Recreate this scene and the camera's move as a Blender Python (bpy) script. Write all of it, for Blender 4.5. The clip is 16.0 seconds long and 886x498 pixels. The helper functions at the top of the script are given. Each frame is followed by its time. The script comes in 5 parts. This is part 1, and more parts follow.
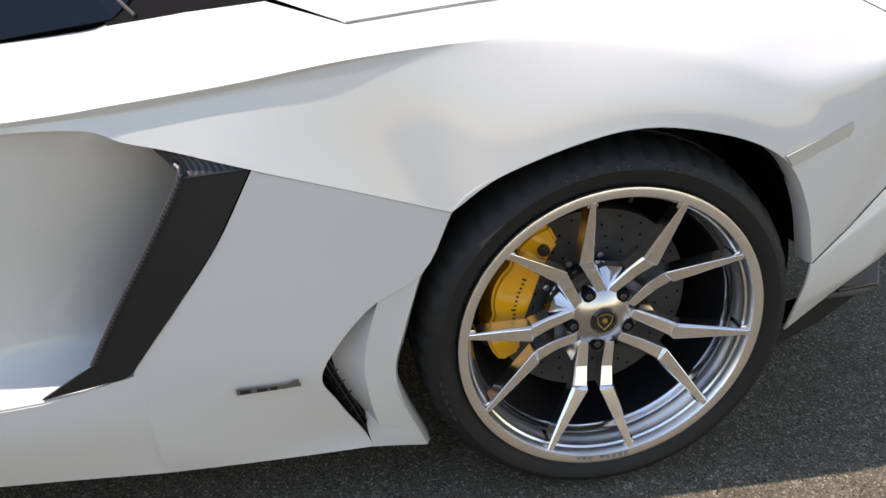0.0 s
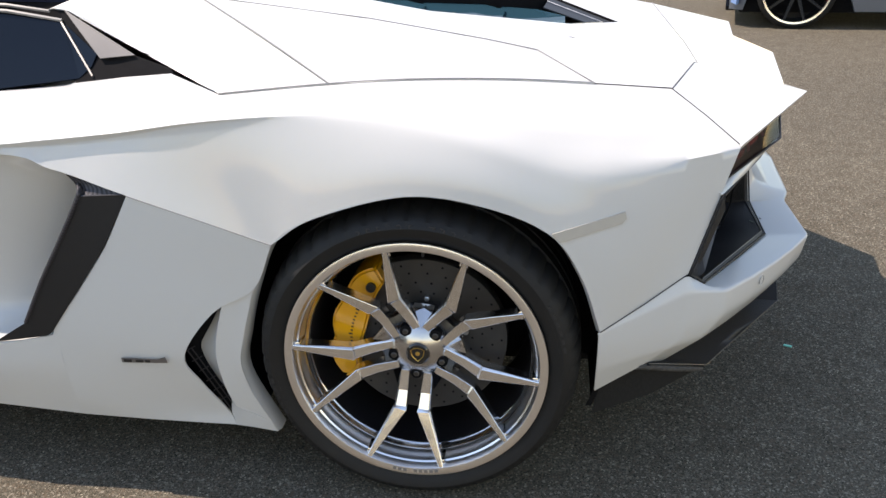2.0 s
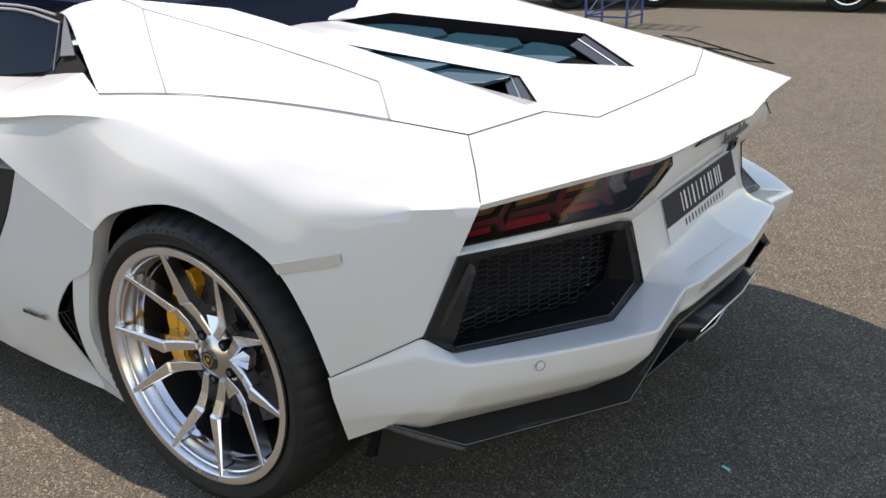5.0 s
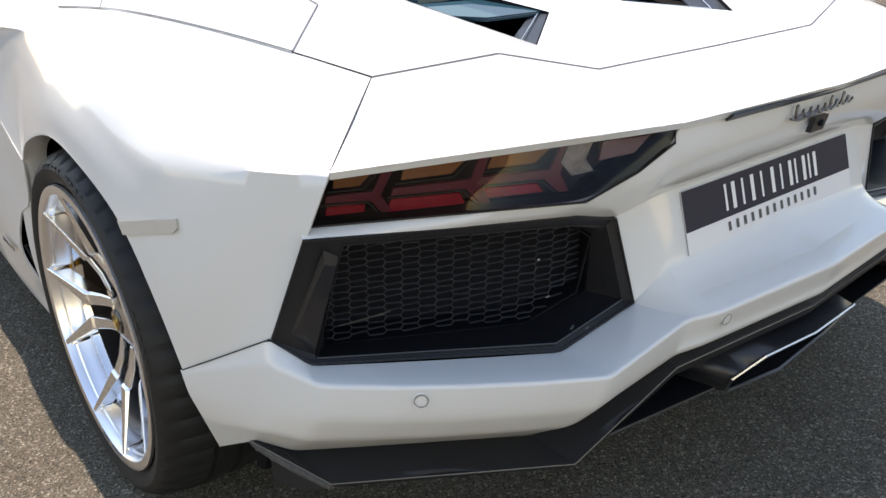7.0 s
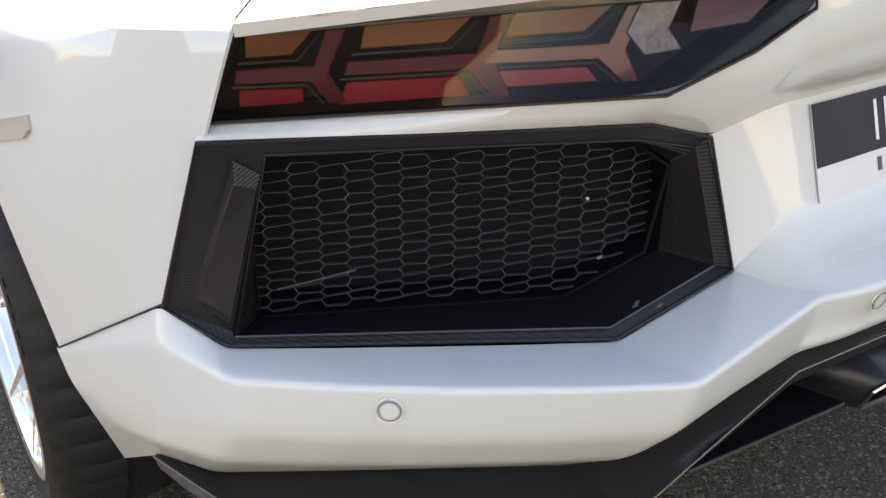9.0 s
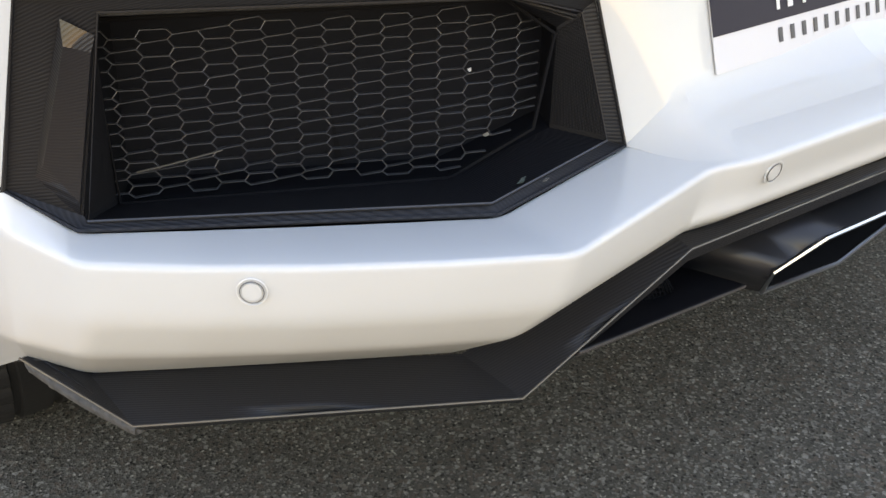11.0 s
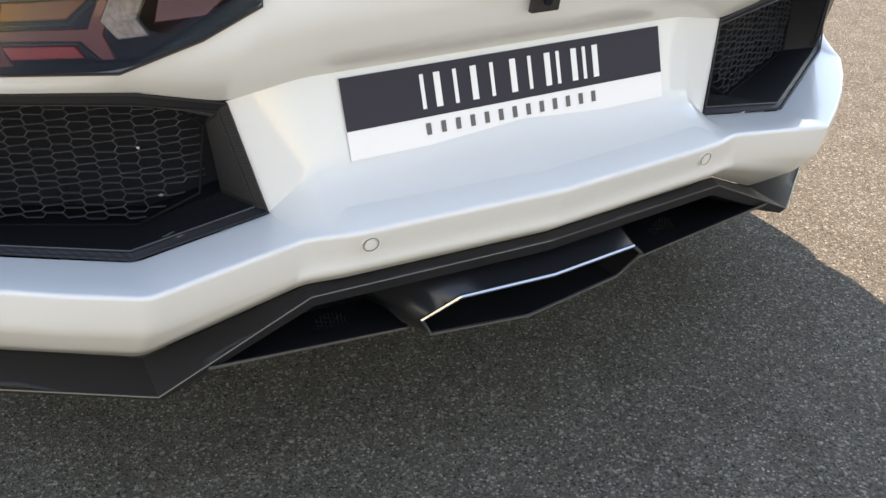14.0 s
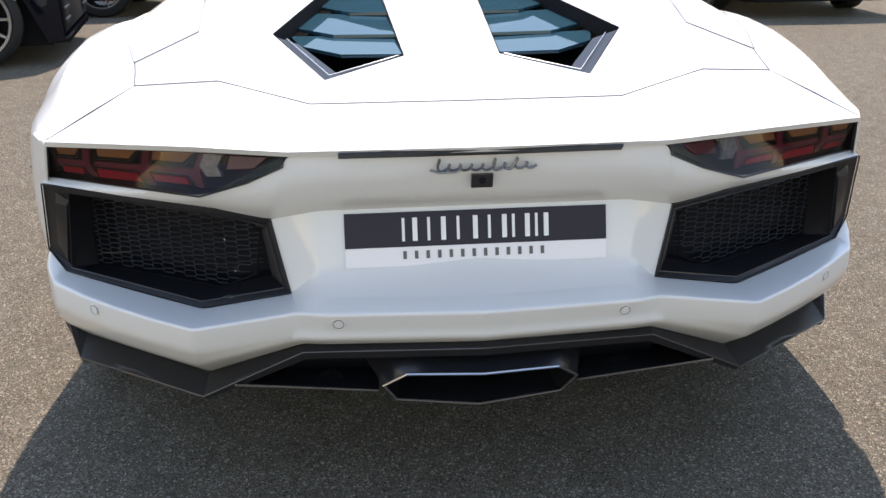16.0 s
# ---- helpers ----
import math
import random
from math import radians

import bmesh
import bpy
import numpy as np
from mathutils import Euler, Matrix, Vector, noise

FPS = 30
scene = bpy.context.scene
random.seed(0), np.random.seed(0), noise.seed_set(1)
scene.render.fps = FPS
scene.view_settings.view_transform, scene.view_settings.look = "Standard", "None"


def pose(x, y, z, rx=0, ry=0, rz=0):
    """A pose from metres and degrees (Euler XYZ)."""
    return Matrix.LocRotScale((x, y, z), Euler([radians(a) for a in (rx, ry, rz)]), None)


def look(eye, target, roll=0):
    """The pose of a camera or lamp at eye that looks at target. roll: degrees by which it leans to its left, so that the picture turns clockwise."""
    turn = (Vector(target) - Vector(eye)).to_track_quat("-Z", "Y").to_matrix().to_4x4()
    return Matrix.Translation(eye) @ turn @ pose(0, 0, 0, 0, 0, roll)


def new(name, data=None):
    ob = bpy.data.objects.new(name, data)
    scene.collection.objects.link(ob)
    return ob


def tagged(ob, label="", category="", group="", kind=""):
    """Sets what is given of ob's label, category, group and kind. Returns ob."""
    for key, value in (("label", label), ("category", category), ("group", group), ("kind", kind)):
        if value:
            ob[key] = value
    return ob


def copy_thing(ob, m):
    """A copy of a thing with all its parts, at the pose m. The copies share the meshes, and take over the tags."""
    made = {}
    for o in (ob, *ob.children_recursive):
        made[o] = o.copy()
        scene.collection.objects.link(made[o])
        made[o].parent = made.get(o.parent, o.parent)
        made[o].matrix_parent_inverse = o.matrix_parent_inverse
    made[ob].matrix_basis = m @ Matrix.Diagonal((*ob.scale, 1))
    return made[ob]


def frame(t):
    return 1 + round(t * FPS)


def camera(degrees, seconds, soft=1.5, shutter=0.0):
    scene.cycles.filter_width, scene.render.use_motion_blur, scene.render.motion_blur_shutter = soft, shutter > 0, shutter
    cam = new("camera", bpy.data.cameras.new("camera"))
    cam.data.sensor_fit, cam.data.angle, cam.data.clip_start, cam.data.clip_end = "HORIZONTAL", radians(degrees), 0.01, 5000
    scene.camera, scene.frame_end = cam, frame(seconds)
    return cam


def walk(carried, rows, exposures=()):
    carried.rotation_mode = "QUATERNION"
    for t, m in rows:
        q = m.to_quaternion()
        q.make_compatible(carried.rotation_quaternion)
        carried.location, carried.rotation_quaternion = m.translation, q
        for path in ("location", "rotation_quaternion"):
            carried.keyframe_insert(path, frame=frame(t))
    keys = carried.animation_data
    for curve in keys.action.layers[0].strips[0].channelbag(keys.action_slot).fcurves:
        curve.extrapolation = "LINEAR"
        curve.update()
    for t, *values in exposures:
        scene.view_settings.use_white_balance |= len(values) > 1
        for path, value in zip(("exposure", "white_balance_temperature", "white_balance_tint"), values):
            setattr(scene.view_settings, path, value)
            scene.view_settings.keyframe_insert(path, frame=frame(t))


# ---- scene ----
cam = camera(54.58, 16.0)
PATH = [
    (0.0, -0.5101, -2.2280, 1.1836, 63.53, 2.18, -10.65),
    (0.5, -0.3496, -2.3581, 1.2378, 63.29, 1.62, -8.88),
    (1.0, -0.1548, -2.4982, 1.2728, 64.22, 1.71, -4.62),
    (1.5, 0.0516, -2.5206, 1.2832, 65.60, 1.85, 1.16),
    (2.0, 0.2966, -2.5553, 1.3015, 66.71, 2.07, 7.32),
    (2.5, 0.5491, -2.6176, 1.3081, 68.00, 1.98, 12.12),
    (3.0, 0.7651, -2.5517, 1.3113, 68.30, 2.08, 16.70),
    (3.5, 0.9599, -2.4742, 1.2759, 69.41, 1.88, 21.44),
    (4.0, 1.1729, -2.3749, 1.2878, 69.28, 1.81, 26.61),
    (4.5, 1.3050, -2.2371, 1.2616, 69.62, 1.62, 30.91),
    (5.0, 1.4271, -2.0674, 1.2549, 69.40, 1.55, 34.13),
    (5.2, 1.4901, -2.0057, 1.2477, 69.23, 1.41, 35.53),
    (7.3, 1.5651, -1.2922, 1.0763, 66.89, 1.02, 53.01),
    (7.5, 1.5021, -1.2457, 1.0351, 66.95, 0.94, 54.00),
    (8.0, 1.3537, -1.1464, 0.9609, 66.29, 1.06, 55.61),
    (8.2, 1.3180, -1.1211, 0.9429, 66.13, 1.04, 55.79),
    (10.3, 1.2844, -1.0501, 0.8471, 65.54, 0.77, 53.36),
    (10.5, 1.2975, -1.0341, 0.8390, 64.28, 1.02, 53.19),
    (11.0, 1.3203, -1.0113, 0.8226, 61.90, 1.13, 51.99),
    (11.5, 1.3480, -0.9858, 0.8243, 60.25, 0.99, 51.16),
    (12.0, 1.3846, -0.9483, 0.8321, 59.51, 0.90, 50.70),
    (12.5, 1.4522, -0.9043, 0.8555, 59.41, 0.78, 50.73),
    (13.0, 1.5825, -0.8362, 0.9143, 59.25, 0.42, 52.24),
    (13.5, 1.6868, -0.7471, 0.9639, 60.06, 0.29, 56.11),
    (14.0, 1.7722, -0.6404, 1.0038, 60.73, 0.32, 61.73),
    (14.5, 1.9174, -0.5277, 1.0656, 61.50, 0.40, 68.69),
    (15.0, 2.0679, -0.4215, 1.1250, 63.23, 0.59, 75.87),
    (15.5, 2.2190, -0.3309, 1.1867, 65.53, 0.46, 80.88),
    (16.0, 2.3617, -0.2139, 1.2252, 67.87, 0.38, 84.52),
]
EXPOSURES = [(0.0, 1.39, 7920, 19), (2.5, 1.35, 7870, 19), (5.0, 1.31, 7800, 19), (8.0, 1.82, 8050, 21), (10.5, 2.36, 8630, 23), (12.5, 2.52, 8580, 22), (13.5, 2.32, 8330, 21), (14.5, 2.12, 8230, 21), (15.0, 2.00, 8130, 21), (16.0, 1.69, 7650, 21)]
walk(cam, [(t, pose(x, y, z, rx, ry, rz)) for t, x, y, z, rx, ry, rz in PATH], EXPOSURES)

# ---- world, sun ----
SUN_WAY = Vector((-0.69, 0.085, 1.0)).normalized()
world = bpy.data.worlds.new("sky")
scene.world = world
world.use_nodes = True
wn = world.node_tree
wn.nodes.clear()
sky = wn.nodes.new("ShaderNodeTexSky")
sky.sky_type = "NISHITA"
sky.sun_disc = False
sky.dust_density = 0.0
sky.air_density = 1.4
sky.sun_elevation = math.asin(SUN_WAY.z)
sky.sun_rotation = math.atan2(SUN_WAY.x, SUN_WAY.y)
wb = wn.nodes.new("ShaderNodeBackground")
wb.inputs[1].default_value = 0.125
wo = wn.nodes.new("ShaderNodeOutputWorld")
wn.links.new(sky.outputs[0], wb.inputs[0])
wn.links.new(wb.outputs[0], wo.inputs[0])
sun_data = bpy.data.lights.new("sun", "SUN")
sun_data.energy = 2.7
sun_data.angle = radians(0.55)
sun_data.color = (1.0, 0.985, 0.965)
sun = new("sun", sun_data)
sun.matrix_world = look(SUN_WAY * 30, (0, 0, 0))


# ---- materials ----
def mat(name, base, rough=0.5, metal=0.0, coat=0.0, grain=0.0, scale=40.0, bump=0.0, bump_scale=None, rough_var=0.0, spec=0.5):
    m = bpy.data.materials.new(name)
    m.use_nodes = True
    t = m.node_tree
    b = t.nodes["Principled BSDF"]
    b.inputs["Base Color"].default_value = (*base, 1)
    b.inputs["Roughness"].default_value = rough
    b.inputs["Metallic"].default_value = metal
    b.inputs["Coat Weight"].default_value = coat
    b.inputs["Coat Roughness"].default_value = 0.03
    b.inputs["Specular IOR Level"].default_value = spec
    co = t.nodes.new("ShaderNodeTexCoord")
    n1 = t.nodes.new("ShaderNodeTexNoise")
    n1.inputs["Scale"].default_value = scale
    n1.inputs["Detail"].default_value = 6
    t.links.new(co.outputs["Object"], n1.inputs["Vector"])
    if grain:
        mx = t.nodes.new("ShaderNodeMix")
        mx.data_type = "RGBA"
        mx.inputs[6].default_value = (*[c * (1 - grain) for c in base], 1)
        mx.inputs[7].default_value = (*[min(1, c * (1 + grain)) for c in base], 1)
        t.links.new(n1.outputs[0], mx.inputs[0])
        t.links.new(mx.outputs[2], b.inputs["Base Color"])
    if rough_var:
        n2 = t.nodes.new("ShaderNodeTexNoise")
        n2.inputs["Scale"].default_value = scale * 0.17
        n2.inputs["Detail"].default_value = 4
        t.links.new(co.outputs["Object"], n2.inputs["Vector"])
        r = t.nodes.new("ShaderNodeMapRange")
        r.inputs[3].default_value = max(0.0, rough - rough_var)
        r.inputs[4].default_value = min(1.0, rough + rough_var)
        t.links.new(n2.outputs[0], r.inputs[0])
        t.links.new(r.outputs[0], b.inputs["Roughness"])
    if bump:
        n3 = t.nodes.new("ShaderNodeTexNoise")
        n3.inputs["Scale"].default_value = bump_scale or scale
        n3.inputs["Detail"].default_value = 5
        t.links.new(co.outputs["Object"], n3.inputs["Vector"])
        bp = t.nodes.new("ShaderNodeBump")
        bp.inputs["Strength"].default_value = bump
        bp.inputs["Distance"].default_value = 0.002
        t.links.new(n3.outputs[0], bp.inputs["Height"])
        t.links.new(bp.outputs[0], b.inputs["Normal"])
    return m


def weave(name, dark, light, rough, way, scale, coat=0.0):
    """A twill weave: fine diagonal ribs of two greys."""
    m = mat(name, dark, rough, coat=coat, spec=0.28)
    t = m.node_tree
    b = t.nodes["Principled BSDF"]
    co = t.nodes.new("ShaderNodeTexCoord")
    mp = t.nodes.new("ShaderNodeMapping")
    mp.inputs["Rotation"].default_value = way
    wv = t.nodes.new("ShaderNodeTexWave")
    wv.inputs["Scale"].default_value = scale
    wv.inputs["Distortion"].default_value = 0.4
    wv.inputs["Detail Scale"].default_value = 3.0
    mx = t.nodes.new("ShaderNodeMix")
    mx.data_type = "RGBA"
    mx.inputs[6].default_value = (*dark, 1)
    mx.inputs[7].default_value = (*light, 1)
    t.links.new(co.outputs["Object"], mp.inputs[0])
    t.links.new(mp.outputs[0], wv.inputs[0])
    t.links.new(wv.outputs[1], mx.inputs[0])
    t.links.new(mx.outputs[2], b.inputs["Base Color"])
    bp = t.nodes.new("ShaderNodeBump")
    bp.inputs["Strength"].default_value = 0.25
    bp.inputs["Distance"].default_value = 0.001
    t.links.new(wv.outputs[1], bp.inputs["Height"])
    t.links.new(bp.outputs[0], b.inputs["Normal"])
    return m


def clear(name, tint, rough=0.02, gloss=1.0):
    """Thin glass: lets tinted light through and mirrors by Fresnel."""
    m = bpy.data.materials.new(name)
    m.use_nodes = True
    t = m.node_tree
    t.nodes.clear()
    tr = t.nodes.new("ShaderNodeBsdfTransparent")
    tr.inputs[0].default_value = (*tint, 1)
    gl = t.nodes.new("ShaderNodeBsdfGlossy")
    gl.inputs["Roughness"].default_value = rough
    gl.inputs[0].default_value = (gloss, gloss, gloss, 1)
    fr = t.nodes.new("ShaderNodeFresnel")
    fr.inputs[0].default_value = 1.5
    mx = t.nodes.new("ShaderNodeMixShader")
    out = t.nodes.new("ShaderNodeOutputMaterial")
    t.links.new(fr.outputs[0], mx.inputs[0])
    t.links.new(tr.outputs[0], mx.inputs[1])
    t.links.new(gl.outputs[0], mx.inputs[2])
    t.links.new(mx.outputs[0], out.inputs[0])
    return m


def tinted(name, base, gloss, rough=0.05):
    """A dark coated surface with the same weak mirror gloss at every angle."""
    m = bpy.data.materials.new(name)
    m.use_nodes = True
    t = m.node_tree
    t.nodes.clear()
    df = t.nodes.new("ShaderNodeBsdfDiffuse")
    df.inputs[0].default_value = (*base, 1)
    gl = t.nodes.new("ShaderNodeBsdfGlossy")
    gl.inputs["Roughness"].default_value = rough
    gl.inputs[0].default_value = (0.80, 0.90, 1.0, 1)
    mx = t.nodes.new("ShaderNodeMixShader")
    mx.inputs[0].default_value = gloss
    out = t.nodes.new("ShaderNodeOutputMaterial")
    t.links.new(df.outputs[0], mx.inputs[1])
    t.links.new(gl.outputs[0], mx.inputs[2])
    t.links.new(mx.outputs[0], out.inputs[0])
    return m


def asphalt_material():
    m = bpy.data.materials.new("asphalt")
    m.use_nodes = True
    t = m.node_tree
    b = t.nodes["Principled BSDF"]
    co = t.nodes.new("ShaderNodeTexCoord")

    def tex(kind, scale, **kw):
        n = t.nodes.new(kind)
        n.inputs["Scale"].default_value = scale
        for k, v in kw.items():
            n.inputs[k].default_value = v
        t.links.new(co.outputs["Object"], n.inputs["Vector"])
        return n

    def mix(fac, a, c, blend="MIX"):
        mx = t.nodes.new("ShaderNodeMix")
        mx.data_type = "RGBA"
        mx.blend_type = blend
        for sock, v in ((mx.inputs[0], fac), (mx.inputs[6], a), (mx.inputs[7], c)):
            if isinstance(v, tuple):
                sock.default_value = (*v, 1)
            elif isinstance(v, float):
                sock.default_value = v
            else:
                t.links.new(v, sock)
        return mx.outputs[2]

    def ramp(src, lo, hi):
        r = t.nodes.new("ShaderNodeMapRange")
        r.inputs[1].default_value, r.inputs[2].default_value = lo, hi
        t.links.new(src, r.inputs[0])
        return r.outputs[0]

    stones = tex("ShaderNodeTexVoronoi", 290.0)
    fine = tex("ShaderNodeTexNoise", 700.0, Detail=3.0)
    mid = tex("ShaderNodeTexNoise", 9.0, Detail=6.0)
    big = tex("ShaderNodeTexNoise", 0.55, Detail=5.0)
    sep = t.nodes.new("ShaderNodeSeparateColor")
    t.links.new(stones.outputs["Color"], sep.inputs[0])
    c = mix(ramp(fine.outputs[0], 0.3, 0.7), (0.059, 0.054, 0.042), (0.141, 0.126, 0.099))
    c = mix(ramp(sep.outputs[0], 0.62, 0.96), c, (0.216, 0.193, 0.154))
    c = mix(ramp(sep.outputs[1], 0.965, 0.985), c, (0.401, 0.355, 0.277))
    c = mix(ramp(sep.outputs[2], 0.80, 1.0), c, (0.034, 0.030, 0.023))
    c = mix(ramp(mid.outputs[0], 0.35, 0.7), c, mix(1.0, c, (0.80, 0.79, 0.78), "MULTIPLY"))
    c = mix(ramp(big.outputs[0], 0.35, 0.65), c, mix(1.0, c, (1.12, 1.11, 1.09), "MULTIPLY"))
    b.inputs["Roughness"].default_value = 0.9
    b.inputs["Specular IOR Level"].default_value = 0.06
    coarse = tex("ShaderNodeTexVoronoi", 170.0)
    sep2 = t.nodes.new("ShaderNodeSeparateColor")
    t.links.new(coarse.outputs["Color"], sep2.inputs[0])
    c = mix(ramp(sep2.outputs[0], 0.93, 0.97), c, mix(0.6, c, (0.342, 0.306, 0.245)))
    c = mix(ramp(sep2.outputs[1], 0.80, 0.86), c, mix(0.5, c, (0.155, 0.115, 0.082)))
    t.links.new(c, b.inputs["Base Color"])
    add = t.nodes.new("ShaderNodeMath")
    t.links.new(stones.outputs["Distance"], add.inputs[0])
    t.links.new(fine.outputs[0], add.inputs[1])
    bp = t.nodes.new("ShaderNodeBump")
    bp.inputs["Strength"].default_value = 0.75
    bp.inputs["Distance"].default_value = 0.004
    t.links.new(add.outputs[0], bp.inputs["Height"])
    t.links.new(bp.outputs[0], b.inputs["Normal"])
    return m


PAINT = mat("pearl_white_paint", (0.555, 0.555, 0.54), 0.30, coat=0.6, grain=0.012, scale=6, rough_var=0.04, spec=0.2)
PAINT.node_tree.nodes["Principled BSDF"].inputs["Coat Roughness"].default_value = 0.06
GAP = mat("panel_gap_shadow", (0.02, 0.02, 0.02), 0.8)
GAP_SOFT = mat("soft_panel_gap", (0.24, 0.24, 0.24), 0.7)
CARBON = weave("satin_carbon_fibre", (0.008, 0.008, 0.009), (0.020, 0.020, 0.022), 0.45, (0.5, 0.3, 0.8), 150)
CARBON_GLOSS = weave("gloss_carbon_fibre", (0.008, 0.008, 0.010), (0.015, 0.015, 0.017), 0.34, (0.2, 0.9, 0.4), 130, coat=0.4)
# lighter grey paints in the highlight along the clear-coated carbon edges
CARBON_EDGE = mat("clear_coat_edge_highlight", (0.038, 0.038, 0.040), 0.35, coat=0.3, grain=0.3, scale=80)
RIBS = weave("coarse_carbon_ribs", (0.010, 0.010, 0.012), (0.055, 0.053, 0.062), 0.4, (0.4, 0.5, 0.9), 55)
BLACK = mat("black_satin_plastic", (0.012, 0.012, 0.014), 0.38, grain=0.2, scale=60, rough_var=0.08)
BLACK_MATT = mat("matt_black_liner", (0.008, 0.008, 0.009), 0.9, spec=0.08, grain=0.3, scale=30, bump=0.2)
DUCT = weave("dark_duct_carbon", (0.005, 0.005, 0.006), (0.011, 0.011, 0.013), 0.5, (0.2, 0.9, 0.4), 130)
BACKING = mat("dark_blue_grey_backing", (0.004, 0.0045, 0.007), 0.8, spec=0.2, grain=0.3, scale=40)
MESH = mat("black_coated_mesh", (0.066, 0.070, 0.078), 0.38, metal=0.5, grain=0.2)
RUBBER = mat("tyre_rubber", (0.0105, 0.0105, 0.0105), 0.62, spec=0.32, grain=0.25, scale=25, bump=0.25, bump_scale=300, rough_var=0.1)
ALLOY = mat("brushed_polished_alloy", (0.80, 0.805, 0.815), 0.22, metal=1.0, grain=0.06, scale=90, rough_var=0.06)
LIP = mat("brushed_rim_lip", (0.82, 0.82, 0.83), 0.30, metal=1.0, grain=0.05, scale=120, rough_var=0.05)
HUB = mat("machined_hub", (0.50, 0.50, 0.51), 0.24, metal=1.0, grain=0.08, scale=60, rough_var=0.08)
POLISH = mat("mirror_polished_alloy", (0.72, 0.72, 0.725), 0.10, metal=1.0, rough_var=0.04)
CHROME = mat("chrome", (0.52, 0.53, 0.55), 0.28, metal=1.0)
STEEL = mat("dark_steel_bolt", (0.10, 0.10, 0.10), 0.35, metal=0.9)
DISC = mat("carbon_ceramic_disc", (0.047, 0.045, 0.044), 0.45, metal=0.3, grain=0.35, scale=18, rough_var=0.1)
YELLOW = mat("yellow_caliper_paint", (0.80, 0.37, 0.010), 0.3, coat=0.6, grain=0.04)
INK = mat("black_lettering", (0.012, 0.012, 0.012), 0.5)
GOLD = mat("gold_emblem", (0.60, 0.38, 0.10), 0.35, metal=0.8)
EMBLEM = mat("black_emblem_enamel", (0.010, 0.010, 0.010), 0.2, coat=0.5)
LENS = clear("smoked_clear_lens", (0.66, 0.62, 0.62), gloss=0.42)
HOUSING = mat("smoked_red_lamp_housing", (0.016, 0.007, 0.009), 0.4, grain=0.3, scale=30)
AMBER = mat("amber_indicator", (0.31, 0.145, 0.065), 0.25, coat=0.8, grain=0.18, scale=60)
RED_DARK = mat("dark_red_light_guide", (0.125, 0.022, 0.034), 0.3, coat=0.7, grain=0.15, scale=30)
RED = mat("red_reflector", (0.30, 0.012, 0.026), 0.25, coat=0.7, grain=0.35, scale=160, bump=0.5, bump_scale=220)
WHITE_LAMP = mat("clear_prism_lamp", (0.24, 0.24, 0.25), 0.2, metal=0.4, grain=0.7, scale=120, bump=0.6, bump_scale=150)
MARKER = mat("pale_side_marker_lens", (0.43, 0.405, 0.36), 0.25, coat=0.8, grain=0.06, scale=30)
DARK_GLASS = tinted("dark_tinted_glass", (0.004, 0.006, 0.010), 0.022)
PLATE = mat("white_plate_vinyl", (0.62, 0.61, 0.62), 0.35, coat=0.3)
BAND = mat("dark_grey_plate_band", (0.026, 0.024, 0.034), 0.5, spec=0.15)
TEXT_WHITE = mat("white_plate_print", (0.66, 0.66, 0.66), 0.4)
TEXT_GREY = mat("grey_plate_print", (0.06, 0.06, 0.065), 0.4)
BADGE = mat("grey_metal_badge", (0.24, 0.24, 0.25), 0.3, metal=0.9)
GREY_TRIM = tinted("grey_gloss_trim", (0.045, 0.052, 0.060), 0.04, 0.02)
NAVY = tinted("navy_black_roof_paint", (0.008, 0.012, 0.028), 0.02, 0.15)
SILVER_PAINT = mat("silver_blue_paint", (0.12, 0.135, 0.16), 0.35, metal=0.3, coat=0.3)
DARK_PAINT = tinted("dark_navy_paint", (0.0035, 0.004, 0.007), 0.022, 0.04)
BLACK_PAINT = tinted("black_paint", (0.0035, 0.0035, 0.005), 0.02, 0.04)
BLUE_STEEL = mat("blue_painted_steel", (0.03, 0.07, 0.19), 0.45, grain=0.1)
RED_PAINT = mat("red_caliper_paint", (0.45, 0.015, 0.02), 0.35)
MINT = mat("mint_green_plastic", (0.12, 0.62, 0.50), 0.4)


# ---- building helpers ----
def part(name, bm, material, parent, label="", smooth=35.0):
    """Links a bmesh as one mesh object under a thing or a part."""
    me = bpy.data.meshes.new(name)
    bmesh.ops.remove_doubles(bm, verts=bm.verts, dist=0.00005)
    if smooth:
        for f in bm.faces:
            f.smooth = True
        for e in bm.edges:
            if len(e.link_faces) == 2 and e.calc_face_angle(0.0) > radians(smooth):
                e.smooth = False
    bm.to_mesh(me)
    bm.free()
    me.materials.append(material)
    ob = new(name, me)
    if parent:
        ob.parent = parent
        ob.matrix_parent_inverse = parent.matrix_world.inverted()
    if label:
        ob["label"] = label
    return ob


def thing(name, label, category, at=(0, 0, 0), group="", kind=""):
    ob = new(name)
    ob.location = at
    ob.empty_display_size = 0.2
    bpy.context.view_layer.update()
    return tagged(ob, label, category, group, kind)


def spline(pts, n):
    """Catmull-Rom through the points, n steps a span."""
    p = [Vector(q) for q in pts]
    p = [2 * p[0] - p[1]] + p + [2 * p[-1] - p[-2]]
    out = []
    for i in range(1, len(p) - 2):
        a, b, c, d = p[i - 1:i + 3]
        for k in range(n):
            u = k / n
            out.append(0.5 * (2 * b + (c - a) * u + (2 * a - 5 * b + 4 * c - d) * u * u + (3 * b - a - 3 * c + d) * u ** 3))
    out.append(p[-2])
    return out


